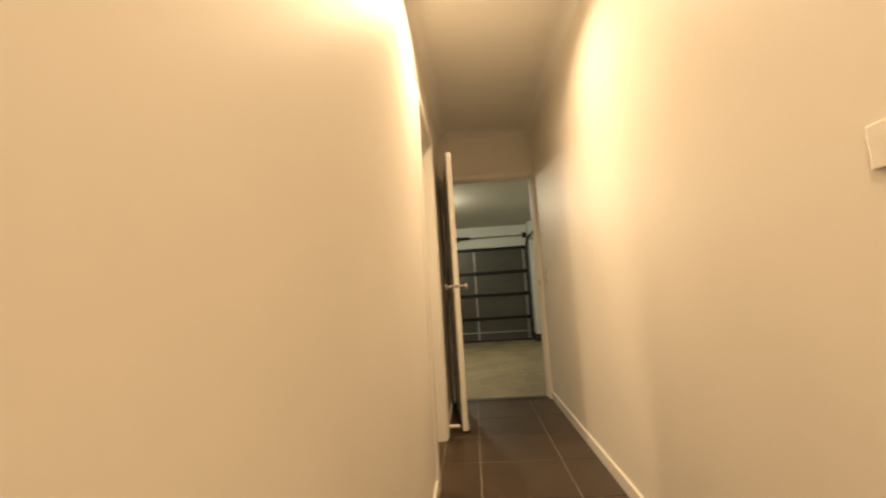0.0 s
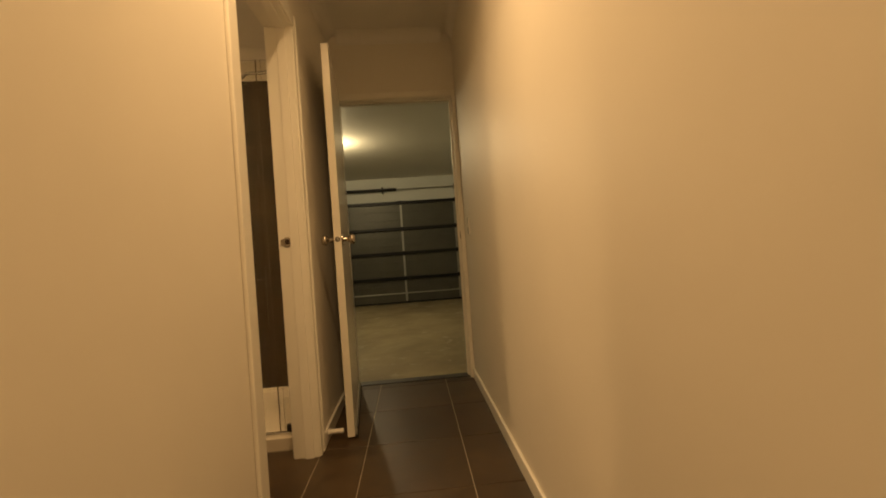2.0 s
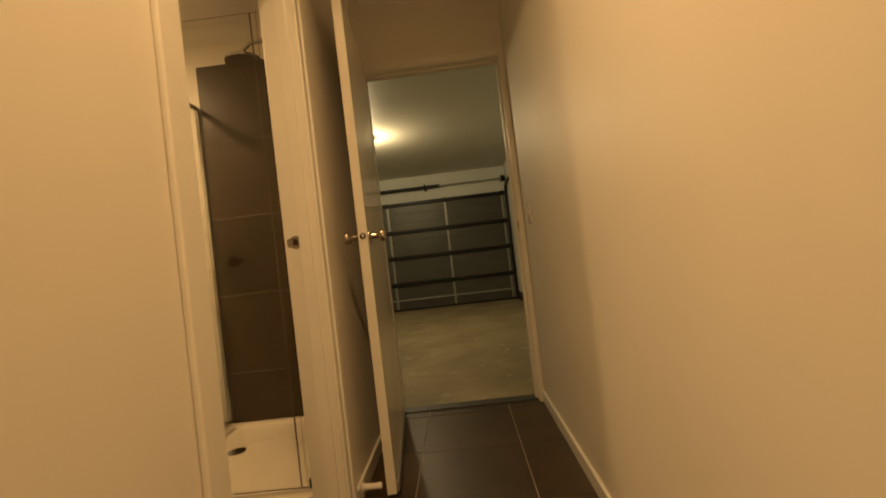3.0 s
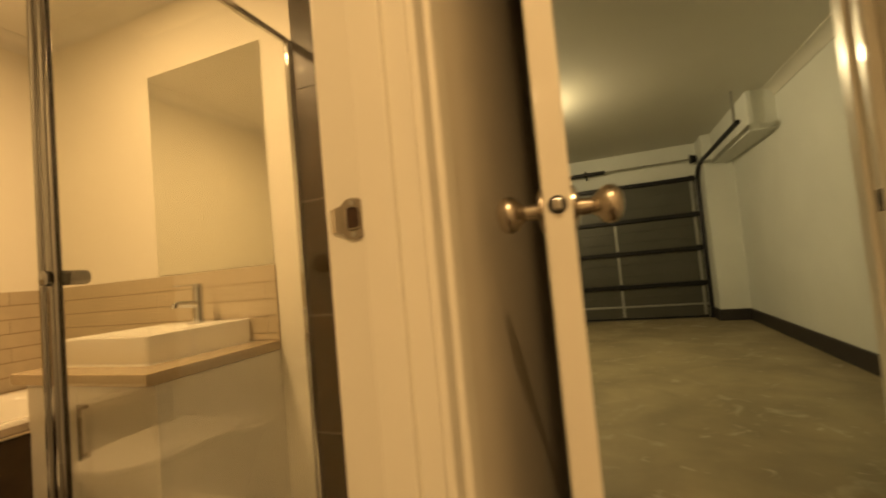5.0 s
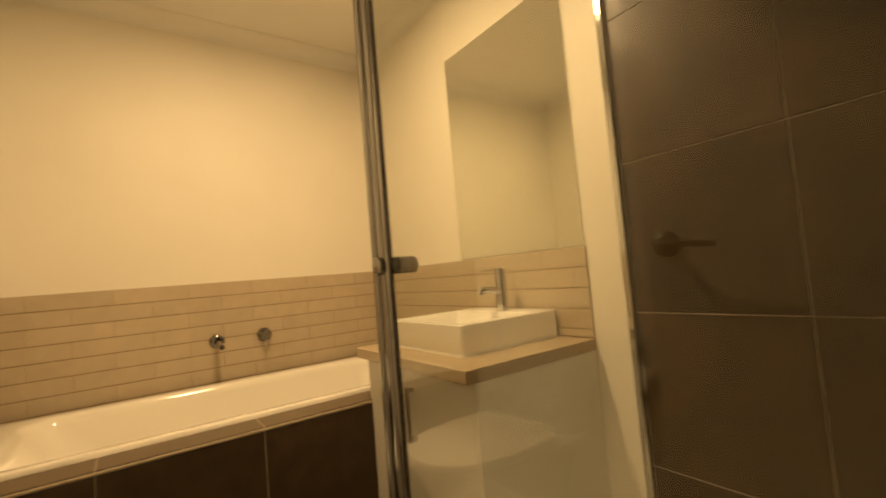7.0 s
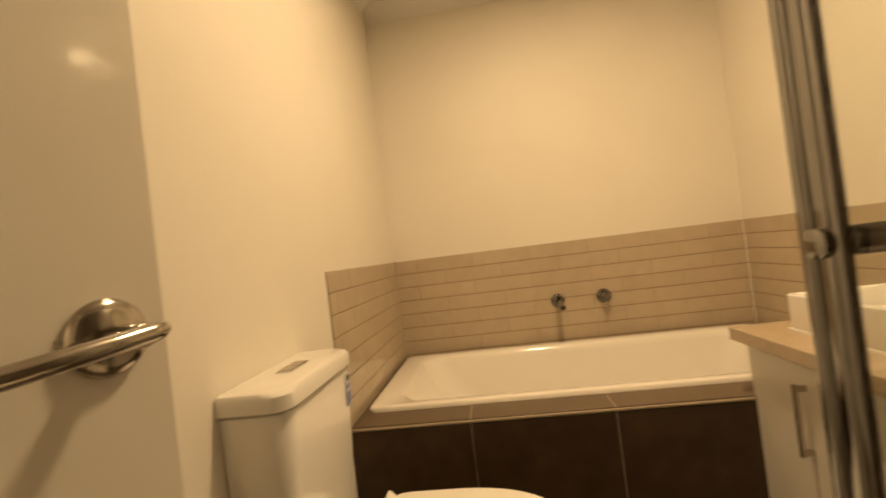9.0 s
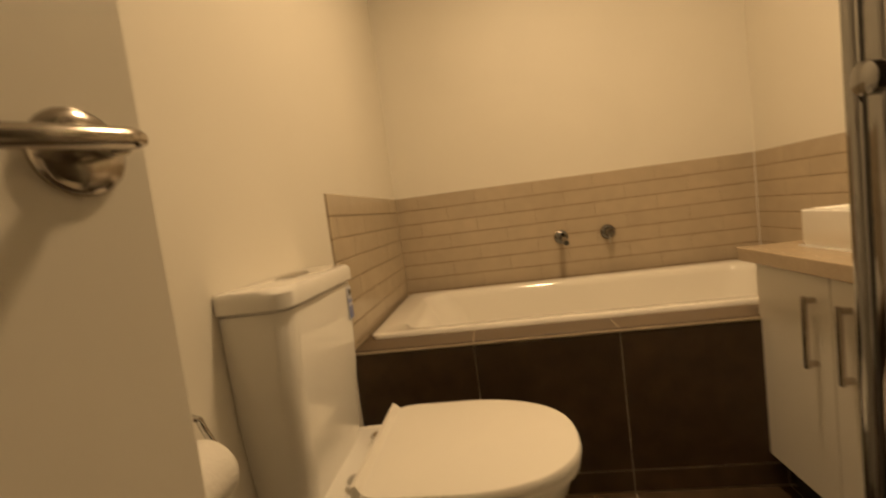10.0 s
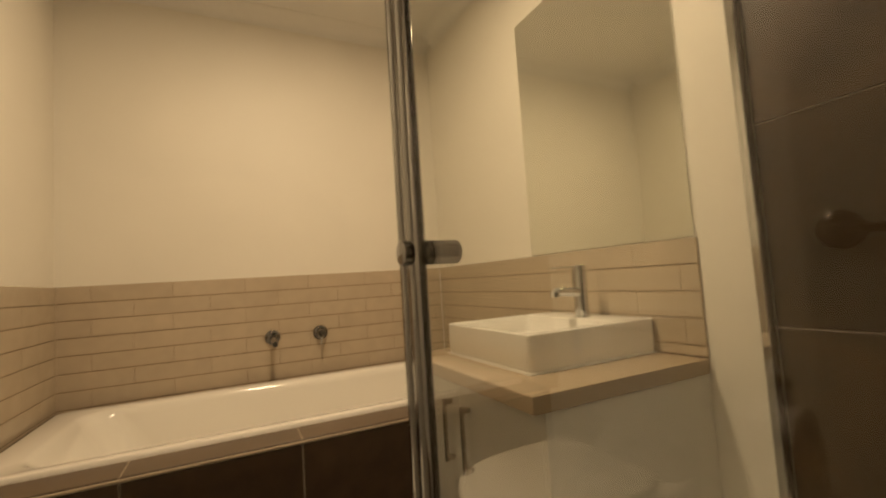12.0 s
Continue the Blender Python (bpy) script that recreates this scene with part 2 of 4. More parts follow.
GX0, GX1, GY1, GZ = -3.6, 1.97, 9.10, -0.11
BACK_Y = -3.2

# ---- setting: floors ----
floor = structure("floor", boxes((-0.0, HX, BACK_Y, END_Y + 0.10, -0.12, -0.004), (BX0, 0.0, BY0, END_Y, -0.12, -0.004)), M_GROUT,
                  "dark brown porcelain floor tiles with pale grout lines", "floor")
garage_floor = structure("floor_garage", box(GX0, GX1, END_Y + 0.10, GY1 + 0.25, -0.30, GZ), M_CONCRETE,
                         "bare stained grey concrete garage floor", "floor")
# ---- setting: walls ----
wall_left = structure("wall_west", boxes(
    (BX1, 0.0, BACK_Y, OPEN0 - 0.02, 0, HALL_Z), (BX1, 0.0, OPEN1 + 0.02, END_Y, 0, HALL_Z),
    (BX1, 0.0, OPEN0 - 0.02, OPEN1 + 0.02, DOOR_H + 0.02, HALL_Z)), M_WALL, "cream painted plaster hallway wall with a doorway", "wall")
structure("wall_east", box(HX, HX + 0.1, BACK_Y, END_Y + 0.10, 0, HALL_Z), M_WALL, "plain cream painted plaster hallway wall", "wall")
structure("wall_south", box(BX1, HX + 0.1, BACK_Y - 0.1, BACK_Y, 0, HALL_Z), M_WALL, "plain cream painted end wall of the hallway", "wall")
GD0, GD1, GDH = 0.045, 0.868, 2.055
structure("wall_north", boxes(
    (BX1, GD0 - 0.02, END_Y, END_Y + 0.10, -0.12, GAR_Z), (GD1 + 0.018, HX, END_Y, END_Y + 0.10, -0.0, GAR_Z),
    (GD0 - 0.02, GD1 + 0.018, END_Y, END_Y + 0.10, GDH + 0.02, GAR_Z)), M_WALL, "cream painted wall around the garage doorway", "wall")
wall_vanity = structure("wall_vanity", box(BX0 - 0.1, BX1, END_Y, END_Y + 0.10, -0.12, GAR_Z), M_BATHWALL,
                        "cream painted bathroom wall with mirror and shower tiles", "wall")
wall_bath = structure("wall_bath", box(BX0 - 0.1, BX0, BY0 - 0.1, END_Y, 0, BATH_Z + 0.1), M_BATHWALL,
                      "cream painted bathroom wall above a beige tile band", "wall")
wall_toilet = structure("wall_toilet", box(BX0, BX1, BY0 - 0.1, BY0, 0, BATH_Z + 0.1), M_BATHWALL, "cream painted bathroom wall behind the toilet", "wall")
structure("wall_garage_east", box(GX1, GX1 + 0.12, END_Y, GY1 + 0.25, -0.12, GAR_Z), M_GWALL, "pale grey painted garage wall", "wall")
structure("wall_garage_west", box(GX0 - 0.12, GX0, END_Y, GY1 + 0.25, -0.12, GAR_Z), M_GWALL, "pale grey painted garage wall", "wall")
structure("wall_garage_south", boxes((GX0, BX0 - 0.1, END_Y, END_Y + 0.10, -0.12, GAR_Z), (HX + 0.1, GX1, END_Y, END_Y + 0.10, -0.12, GAR_Z)),
          M_GWALL, "pale grey painted garage wall", "wall")
structure("wall_garage_north", boxes((1.60, GX1, GY1 - 0.42, GY1 + 0.2, -0.12, GAR_Z), (GX0, 1.60, GY1 + 0.035, GY1 + 0.2, 1.99, GAR_Z),
                                     (GX0, GX0 + 0.31, GY1 + 0.035, GY1 + 0.2, -0.12, 1.99)), M_GWALL,
          "pale painted garage front wall and pier beside the door", "wall")
structure("wall_garage_bulkhead", box(1.72, GX1, 6.95, GY1 - 0.42, 2.13, GAR_Z), M_GWALL, "boxed plaster bulkhead under the garage ceiling", "bulkhead")
# ---- setting: ceilings and cornices ----
structure("ceiling_hall", box(BX1, HX + 0.1, BACK_Y - 0.1, END_Y, HALL_Z, HALL_Z + 0.08), M_CEIL, "white plaster hallway ceiling", "ceiling")
structure("ceiling_bathroom", box(BX0, BX1, BY0, END_Y, BATH_Z, BATH_Z + 0.08), M_CEIL, "white plaster bathroom ceiling", "ceiling")
structure("ceiling_garage", box(GX0 - 0.12, GX1 + 0.12, END_Y, GY1 + 0.25, GAR_Z, GAR_Z + 0.08), M_GCEIL, "off-white plaster garage ceiling", "ceiling")


def cove(name, p0, p1, inward, z, mat, size=0.075):
    """A concave cornice from p0 to p1 under a ceiling at z."""
    p0, p1, inward = Vector((*p0, 0)), Vector((*p1, 0)), Vector((*inward, 0))
    lip = 0.010 if size > 0.08 else 0.0025
    prof = [(0.001, 0.0), (0.001, -size), (lip, -size)]
    for k in range(7):
        a = radians(90 * k / 6)
        prof.append((size - (size - lip) * math.cos(a), -size + (size - lip) * math.sin(a)))
    prof += [(size, 0.0)]
    rings = [[(b + inward * u)[:2] + (z - 0.001 + w,) for u, w in prof] for b in (p0, p1)]
    return structure(name, loft(rings), mat, "plain white coved plaster cornice", "cornice", True)


cove("cornice", (0, BACK_Y), (0, END_Y), (1, 0), HALL_Z, M_CEIL)
cove("cornice", (HX, BACK_Y), (HX, END_Y), (-1, 0), HALL_Z, M_CEIL)
cove("cornice", (0.076, END_Y), (HX - 0.076, END_Y), (0, -1), HALL_Z, M_CEIL)
cove("cornice", (BX0, BY0), (BX0, END_Y), (1, 0), BATH_Z, M_CEIL)
cove("cornice", (BX0 + 0.076, BY0), (BX1, BY0), (0, 1), BATH_Z, M_CEIL)
cove("cornice", (BX0 + 0.076, END_Y), (BX1, END_Y), (0, -1), BATH_Z, M_CEIL)
cove("cornice", (GX1, END_Y + 0.1), (GX1, 6.95), (-1, 0), GAR_Z, M_GCEIL, 0.10)


# ---- setting: skirting and door frames ----
def skirting(x0, x1, y0, y1, h=0.068):
    return structure("baseboard", box(x0, x1, y0, y1, 0.0, h, 0.003), M_TRIM, "cream gloss painted skirting board", "skirting")


skirting(HX - 0.013, HX, BACK_Y, END_Y - 0.002)
skirting(0, 0.013, BACK_Y, OPEN0 - 0.078)
skirting(0, 0.013, OPEN1 + 0.078, END_Y - 0.002)
structure("baseboard_garage", boxes((GX1 - 0.02, GX1, END_Y + 0.1, GY1 - 0.44, GZ, 0.05), (1.60, GX1, GY1 - 0.44, GY1 - 0.42, GZ, 0.05),
                                    (1.58, 1.60, GY1 - 0.44, GY1, GZ, 0.05)), M_SKIRT, "dark painted skirting along the garage wall", "skirting")

frame_bath = empty("door_frame", -0.05, OPEN1, 0)
tagged(frame_bath, "cream gloss painted timber frame of the bathroom doorway", "door frame", kind="structure")


def in_place(ob):
    ob.matrix_parent_inverse = ob.parent.matrix_world.inverted()
    return ob


def piece(name, bm, mat, parent, label="", smooth=False):
    """A part given in world places under a parent that stands elsewhere."""
    return in_place(finish(name, bm, mat, parent, label, smooth))


def architrave(x0, x1, y0, y1, z0, z1):
    return boxes((x0, x1, y0, y1, z0, z1, 0.004, 3))


piece("jamb", boxes((BX1 - 0.004, 0.004, OPEN1, OPEN1 + 0.02, 0, DOOR_H, 0.0015), (-0.062, -0.022, OPEN1 - 0.012, OPEN1, 0, DOOR_H - 0.012, 0.002)), M_TRIM, frame_bath)
piece("jamb", boxes((BX1 - 0.004, 0.004, OPEN0 - 0.02, OPEN0, 0, DOOR_H, 0.0015), (-0.062, -0.022, OPEN0, OPEN0 + 0.012, 0, DOOR_H - 0.012, 0.002)), M_TRIM, frame_bath)
piece("head", boxes((BX1 - 0.004, 0.004, OPEN0 - 0.02, OPEN1 + 0.02, DOOR_H, DOOR_H + 0.02, 0.0015), (-0.062, -0.022, OPEN0, OPEN1, DOOR_H - 0.012, DOOR_H, 0.002)), M_TRIM, frame_bath)


def moulded(y_in, y_out, z0, z1, x, s):
    """A stepped architrave strip standing off the wall plane x towards s."""
    a, b = sorted((y_in, y_out))
    w = b - a
    inner = 1 if y_in == a else -1
    y1, y2 = (a, a + w * 0.42) if inner > 0 else (b - w * 0.42, b)
    y3, y4 = (a + w * 0.42, b) if inner > 0 else (a, b - w * 0.42)
    xs = sorted((x, x + s * 0.012))
    xt = sorted((x, x + s * 0.018))
    return boxes((xs[0], xs[1], y1, y2, z0, z1, 0.005, 4), (xt[0], xt[1], y3, y4, z0, z1, 0.0085, 5))


for x, s in ((0.0005, 1), (BX1 - 0.0005, -1)):
    piece("architrave", moulded(OPEN1 + 0.006, OPEN1 + 0.090, 0, DOOR_H + 0.074, x, s), M_TRIM, frame_bath)
    piece("architrave", architrave(*sorted((x, x + s * 0.014)), OPEN0 - 0.020 if s < 0 else OPEN0 - 0.074, OPEN0 - 0.006, 0, DOOR_H + 0.074), M_TRIM, frame_bath)
    piece("architrave", architrave(*sorted((x, x + s * 0.016)), OPEN0 - 0.006, OPEN1 + 0.006, DOOR_H + 0.006, DOOR_H + 0.074), M_TRIM, frame_bath)

# strike plate let into the jamb
STZ = 1.025
sp = loft([[(x, y, z) for x, z, _ in round_rect(-0.0965, -0.0615, STZ - 0.0235, STZ + 0.0235, r, 0)]
           for y, r in ((OPEN1 + 0.001, 0.0165), (OPEN1 - 0.0016, 0.0165), (OPEN1 - 0.0024, 0.0160))])
strike = piece("strike_plate", sp, M_NICKEL, frame_bath, "worn nickel strike plate with a dark keep")
rim = [[(x, y, z) for x, z, _ in round_rect(-0.0865 - d, -0.0715 + d, STZ - 0.0095 - d, STZ + 0.0115 + d, 0.004 + d, 0)]
       for d, y in ((0.0042, OPEN1 - 0.0020), (0.0030, OPEN1 - 0.0042), (0.0012, OPEN1 - 0.0044), (0.0, OPEN1 - 0.0026))]
piece("keep_rim", loft(rim, (False, False)), M_NICKEL, strike, smooth=True)
# Solid block, no real hole: the hollow's shade is in its dark colour.
piece("keep_hole_shade", box(-0.0870, -0.0710, OPEN1 - 0.0030, OPEN1, STZ - 0.0100, STZ + 0.0120, 0.001), M_KEEP, strike, "brown block coloured as shaded timber inside the keep")
piece("strike_lip", loft([[(x, y, STZ - h), (x, y, STZ + h), (x, y - 0.0016, STZ + h), (x, y - 0.0016, STZ - h)]
                          for x, y, h in ((-0.093, OPEN1 - 0.0012, 0.016), (-0.102, OPEN1 - 0.0014, 0.0145), (-0.109, OPEN1 + 0.0005, 0.013), (-0.1135, OPEN1 + 0.004, 0.012))]),
      M_NICKEL, strike)
for z in (STZ - 0.0175, STZ + 0.0180):
    piece("screw", tube([(-0.079, OPEN1 - 0.0034, z), (-0.079, OPEN1, z)], 0.0034, 10), M_CHROME, strike, smooth=True)

frame_gar = empty("door_frame", GD1, END_Y, 0)
tagged(frame_gar, "cream gloss painted timber frame of the garage doorway", "door frame", kind="structure")
piece("jamb", boxes((GD1, GD1 + 0.018, END_Y - 0.006, END_Y + 0.106, -0.0, GDH, 0.002), (GD1 - 0.012, GD1, END_Y + 0.045, END_Y + 0.095, 0, GDH - 0.012, 0.002)), M_TRIM, frame_gar)
piece("jamb", boxes((GD0 - 0.02, GD0, END_Y - 0.006, END_Y + 0.106, -0.0, GDH, 0.002), (GD0, GD0 + 0.012, END_Y + 0.045, END_Y + 0.095, 0, GDH - 0.012, 0.002)), M_TRIM, frame_gar)
piece("head", boxes((GD0 - 0.02, GD1 + 0.018, END_Y - 0.006, END_Y + 0.106, GDH, GDH + 0.02, 0.002), (GD0, GD1, END_Y + 0.045, END_Y + 0.095, GDH - 0.012, GDH, 0.002)), M_TRIM, frame_gar)
piece("architrave", box(GD1 + 0.004, HX - 0.001, END_Y - 0.016, END_Y - 0.006, 0, GDH + 0.045, 0.003), M_TRIM, frame_gar)
piece("architrave", box(GD0 - 0.018, GD1 + 0.004, END_Y - 0.014, END_Y - 0.006, GDH + 0.006, GDH + 0.045, 0.003), M_TRIM, frame_gar)
gs = piece("strike_plate", box(GD1 - 0.0015, GD1 + 0.001, END_Y - 0.004, END_Y + 0.028, 1.008, 1.068, 0.0007), M_NICKEL, frame_gar, "small nickel strike plate")
# Black block on the plate, painted in for the shade of the keep's hollow.
piece("keep_hole_shade", box(GD1 - 0.0025, GD1, END_Y + 0.002, END_Y + 0.020, 1.026, 1.050), M_GASKET, gs)
structure("trim_threshold", box(GD0, GD1, END_Y + 0.02, END_Y + 0.112, 0.0, 0.006, 0.002), M_GASKET, "dark metal threshold strip at the garage doorway", "threshold")


# ---- doors ----
leaf = empty("door_1", GD0 + 0.003, END_Y - 0.030, 0, 0)
tagged(leaf, "open cream painted flush garage door on a stop", "door", kind="structure")
ang = math.degrees(math.atan2(2.120 - (END_Y - 0.030), 0.129 - (GD0 + 0.003)))
leaf.matrix_world = pose(GD0 + 0.003, END_Y - 0.030, 0, 0, 0, ang)
LW, LT = 0.855, 0.038
finish("panel", box(0.002, LW, -LT + 0.019, 0.019, 0.012, 2.045, 0.0025), M_DOOR, leaf)
for s, y0 in ((1, 0.019), (-1, 0.019 - LT)):
    prof = [(0.0, 0.033), (0.004, 0.033), (0.008, 0.027), (0.010, 0.013), (0.028, 0.0115), (0.034, 0.016), (0.041, 0.0245), (0.050, 0.028),
            (0.059, 0.0265), (0.066, 0.020), (0.069, 0.010), (0.0695, 0.002)]
    finish("knob", tube([(LW - 0.062, y0 + s * a, 1.030) for a, _ in prof], [r for _, r in prof], 28), M_NICKEL, leaf, "brushed nickel round door knob", True)
lp = finish("latch_plate", tube([(LW - 0.001, 0, 1.030), (LW + 0.0012, 0, 1.030), (LW + 0.002, 0, 1.030)], [0.0125, 0.0125, 0.0105], 24), M_GASKET, leaf, "dark round latch ring", True)
finish("latch_bolt", boxes((LW, LW + 0.009, -0.0055, 0.0055, 1.0225, 1.0375, 0.002)), M_CHROME, lp)
ws = finish("weather_strip", boxes((0.01, LW - 0.006, 0.0195, 0.031, 0.018, 0.056, 0.003)), M_STRUT, leaf, "aluminium seal carrier along the foot of the door")
finish("seal_rubber", boxes((0.01, LW - 0.006, 0.022, 0.034, 0.003, 0.0178, 0.002)), M_GASKET, ws, "black rubber door seal")
for z in (0.25, 1.05, 1.80):
    finish("hinge", tube([(-0.002, -0.012, z - 0.045), (-0.002, -0.012, z + 0.045)], 0.006, 12), M_NICKEL, leaf, smooth=True)

bd = empty("door_2", BX1 - 0.004, OPEN0 + 0.012, 0)
BDW = 0.708
bang = math.degrees(math.atan2(1.430 - (OPEN0 + 0.012), -0.808 - (BX1 - 0.004)))
bd.matrix_world = pose(BX1 - 0.004, OPEN0 + 0.012, 0, 0, 0, bang)
tagged(bd, "open cream painted flush bathroom door with a lever handle", "door", kind="structure")
# the leaf's seen face looks to its own -y
finish("panel", box(0.002, BDW, 0.0, 0.036, 0.010, 2.040, 0.0025), M_DOOR, bd)
hz, hx = 1.019, BDW - 0.055
rose_p = [(0.0, 0.0325), (0.003, 0.0335), (0.006, 0.0325), (0.009, 0.029), (0.0115, 0.022), (0.0125, 0.012), (0.0128, 0.002)]
hand = finish("handle", tube([(hx, -a, hz) for a, _ in rose_p], [r for _, r in rose_p], 32), M_HANDLE, bd, "brushed nickel lever handle on a round rose", True)
bm = tube([(hx, -0.008, hz), (hx, -0.048, hz)], 0.010, 18)
finish("spindle", bm, M_HANDLE, hand, smooth=True)
lev = [(hx + 0.013, -0.052, hz + 0.003), (hx + 0.008, -0.054, hz + 0.002), (hx, -0.055, hz + 0.001), (hx - 0.045, -0.055, hz - 0.003),
       (hx - 0.088, -0.053, hz - 0.007), (hx - 0.106, -0.050, hz - 0.0085), (hx - 0.112, -0.049, hz - 0.0090)]
finish("lever", tube(lev, [0.0062, 0.0076, 0.0082, 0.0080, 0.0078, 0.0076, 0.0066], 18), M_HANDLE, hand, smooth=True)
finish("latch_plate", box(BDW - 0.001, BDW + 0.0014, 0.006, 0.030, 0.99, 1.05, 0.0006), M_NICKEL, bd)
for z in (0.25, 1.85):
    finish("hinge", tube([(0.0, -0.004, z - 0.04), (0.0, -0.004, z + 0.04)], 0.006, 12), M_NICKEL, bd, smooth=True)

stop = empty("door_stop", 0.014, 2.135, 0.045)
tagged(stop, "white wall-mounted door stop behind the garage door", "door stop")
finish("stem", tube([(0, 0, 0), (0.006, 0, 0), (0.0065, 0, 0), (0.062, 0, 0)], [0.018, 0.018, 0.012, 0.012], 18), M_PLASTIC, stop, smooth=True)
finish("buffer", tube([(0.062, 0, 0), (0.070, 0, 0), (0.076, 0, 0)], [0.0135, 0.0135, 0.010], 18), M_PLASTIC, stop, smooth=True)


# ---- switches ----
def switch_plate(name, y, z, w, h, label, rocker):
    sw = empty(name, HX, y, z)
    tagged(sw, label, "light switch")
    finish("plate", box(-0.009, 0, -w / 2, w / 2, -h / 2, h / 2, 0.003, 3), M_PLASTIC, sw)
    if rocker:
        finish("rocker", box(-0.014, -0.008, -0.008, 0.008, -0.014, 0.014, 0.003, 3), M_PLASTIC, sw)
    else:
        finish("button", tube([(-0.008, 0, 0), (-0.012, 0, 0), (-0.014, 0, 0)], [0.008, 0.008, 0.006], 18), M_PLASTIC, sw, smooth=True)
    return sw


switch_plate("light_switch", 2.745, 1.09, 0.072, 0.115, "white vertical switch plate beside the garage doorway", True)
switch_plate("wall_switch", -0.384, 1.150, 0.116, 0.074, "white horizontal wall plate with a round button", False)


# ---- lamps ----
def downlight(x, y, z):
    d = empty("downlight", x, y, z)
    tagged(d, "round white recessed ceiling downlight, lit", "downlight", "ceiling downlights")
    finish("rim", tube([(0, 0, -0.001), (0, 0, -0.007), (0, 0, -0.010), (0, 0, -0.010), (0, 0, -0.004)], [0.055, 0.055, 0.050, 0.040, 0.038], 32, False), M_PLASTIC, d, smooth=True)
    finish("lens", tube([(0, 0, -0.003), (0, 0, -0.006)], 0.038, 32), M_LENS, d, smooth=True)
    return d


for lx, ly in HALL_LAMPS:
    downlight(lx, ly, HALL_Z)


def oyster(x, y, z, r, label):
    o = empty("ceiling_light", x, y, z)
    tagged(o, label, "ceiling light")
    finish("base", tube([(0, 0, 0), (0, 0, -0.018), (0, 0, -0.020)], [r, r, r * 0.97], 40), M_PLASTIC, o, smooth=True)
    return o


o = oyster(*BATH_LAMP, BATH_Z, 0.12, "round flat bathroom ceiling light, lit")
finish("lens", tube([(0, 0, -0.020), (0, 0, -0.026), (0, 0, -0.027)], [0.10, 0.10, 0.095], 40), M_LENS, o, smooth=True)
o = oyster(*GARAGE_LAMP, GAR_Z, 0.17, "round garage ceiling light with a glowing diffuser")
finish("diffuser", tube([(0, 0, -0.020), (0, 0, -0.045), (0, 0, -0.070), (0, 0, -0.085)], [0.15, 0.145, 0.115, 0.06], 40), M_GLENS, o, smooth=True)

# ---- bathroom: bath in its tiled surround ----
HOBX, LEDGE = -1.790, 0.530
hob = empty("bath_surround", HOBX, 2.1, 0)
tagged(hob, "dark tiled bath surround with a taupe tiled ledge", "bath surround", kind="structure")
RIM0, RIM1, RY0, RY1 = -2.665, -1.912, 1.243, 2.935
piece("core", boxes((RIM1 - 0.005, HOBX - 0.0022, BY0, END_Y, 0, LEDGE - 0.0015), (BX0, RIM0 + 0.005, BY0, END_Y, 0, LEDGE - 0.008),
                    (RIM0 + 0.005, RIM1 - 0.005, BY0, RY0 + 0.006, 0, LEDGE - 0.008), (RIM0 + 0.005, RIM1 - 0.005, RY1 - 0.006, END_Y, 0, LEDGE - 0.008)), M_GROUT, hob)
J = [BY0, 1.613, 2.062, 2.511, END_Y]
for a, b in zip(J, J[1:]):
    for z0, z1 in ((0.002, 0.070), (0.073, LEDGE - 0.016)):
        lay("face_tile", hob, HOBX - 0.008, a + 0.0015, z0, 0, 90, b - a - 0.003, z1 - z0, 0.008, M_DARKTILE)
    lay("ledge_tile", hob, HOBX - 0.0005, a + 0.0015, LEDGE - 0.008, -90, 90, b - a - 0.003, HOBX - RIM1 + 0.010, 0.008, M_LEDGE)
piece("edge_trim", box(HOBX - 0.006, HOBX + 0.002, BY0, END_Y, LEDGE - 0.013, LEDGE - 0.005, 0.002), M_BEIGE, hob, "slim beige edge trim")
piece("back_ledge", boxes((BX0 + 0.008, RIM0 + 0.012, BY0, END_Y, LEDGE - 0.008, LEDGE - 0.001), (RIM0 + 0.012, RIM1 - 0.01, BY0, RY0 + 0.008, LEDGE - 0.008, LEDGE - 0.001)), M_LEDGE, hob)

tub = empty("bathtub", (RIM0 + RIM1) / 2, (RY0 + RY1) / 2, LEDGE)
tagged(tub, "white enamel drop-in bathtub in a tiled surround", "bathtub")
rings = []
for ins, iny0, iny1, z, r in ((0, 0, 0, LEDGE - 0.002, 0.03), (0, 0, 0, LEDGE + 0.010, 0.03), (0.004, 0.004, 0.004, LEDGE + 0.0155, 0.03), (0.012, 0.012, 0.012, LEDGE + 0.017, 0.035),
                              (0.055, 0.085, 0.065, LEDGE + 0.013, 0.10), (0.064, 0.10, 0.074, LEDGE + 0.006, 0.11), (0.072, 0.12, 0.082, LEDGE - 0.02, 0.12),
                              (0.095, 0.24, 0.11, LEDGE - 0.20, 0.14), (0.125, 0.34, 0.14, LEDGE - 0.34, 0.15), (0.17, 0.40, 0.19, LEDGE - 0.375, 0.13), (0.25, 0.5, 0.3, LEDGE - 0.385, 0.10)):
    rings.append(round_rect(RIM0 + ins, RIM1 - ins, RY0 + iny0, RY1 - iny1, r, z, 10))
piece("shell", loft(rings, (False, True)), M_ENAMEL, tub, smooth=True)
piece("waste", tube([(-2.288, 2.56, LEDGE - 0.386), (-2.288, 2.56, LEDGE - 0.380)], 0.03, 20), M_CHROME, tub, smooth=True)

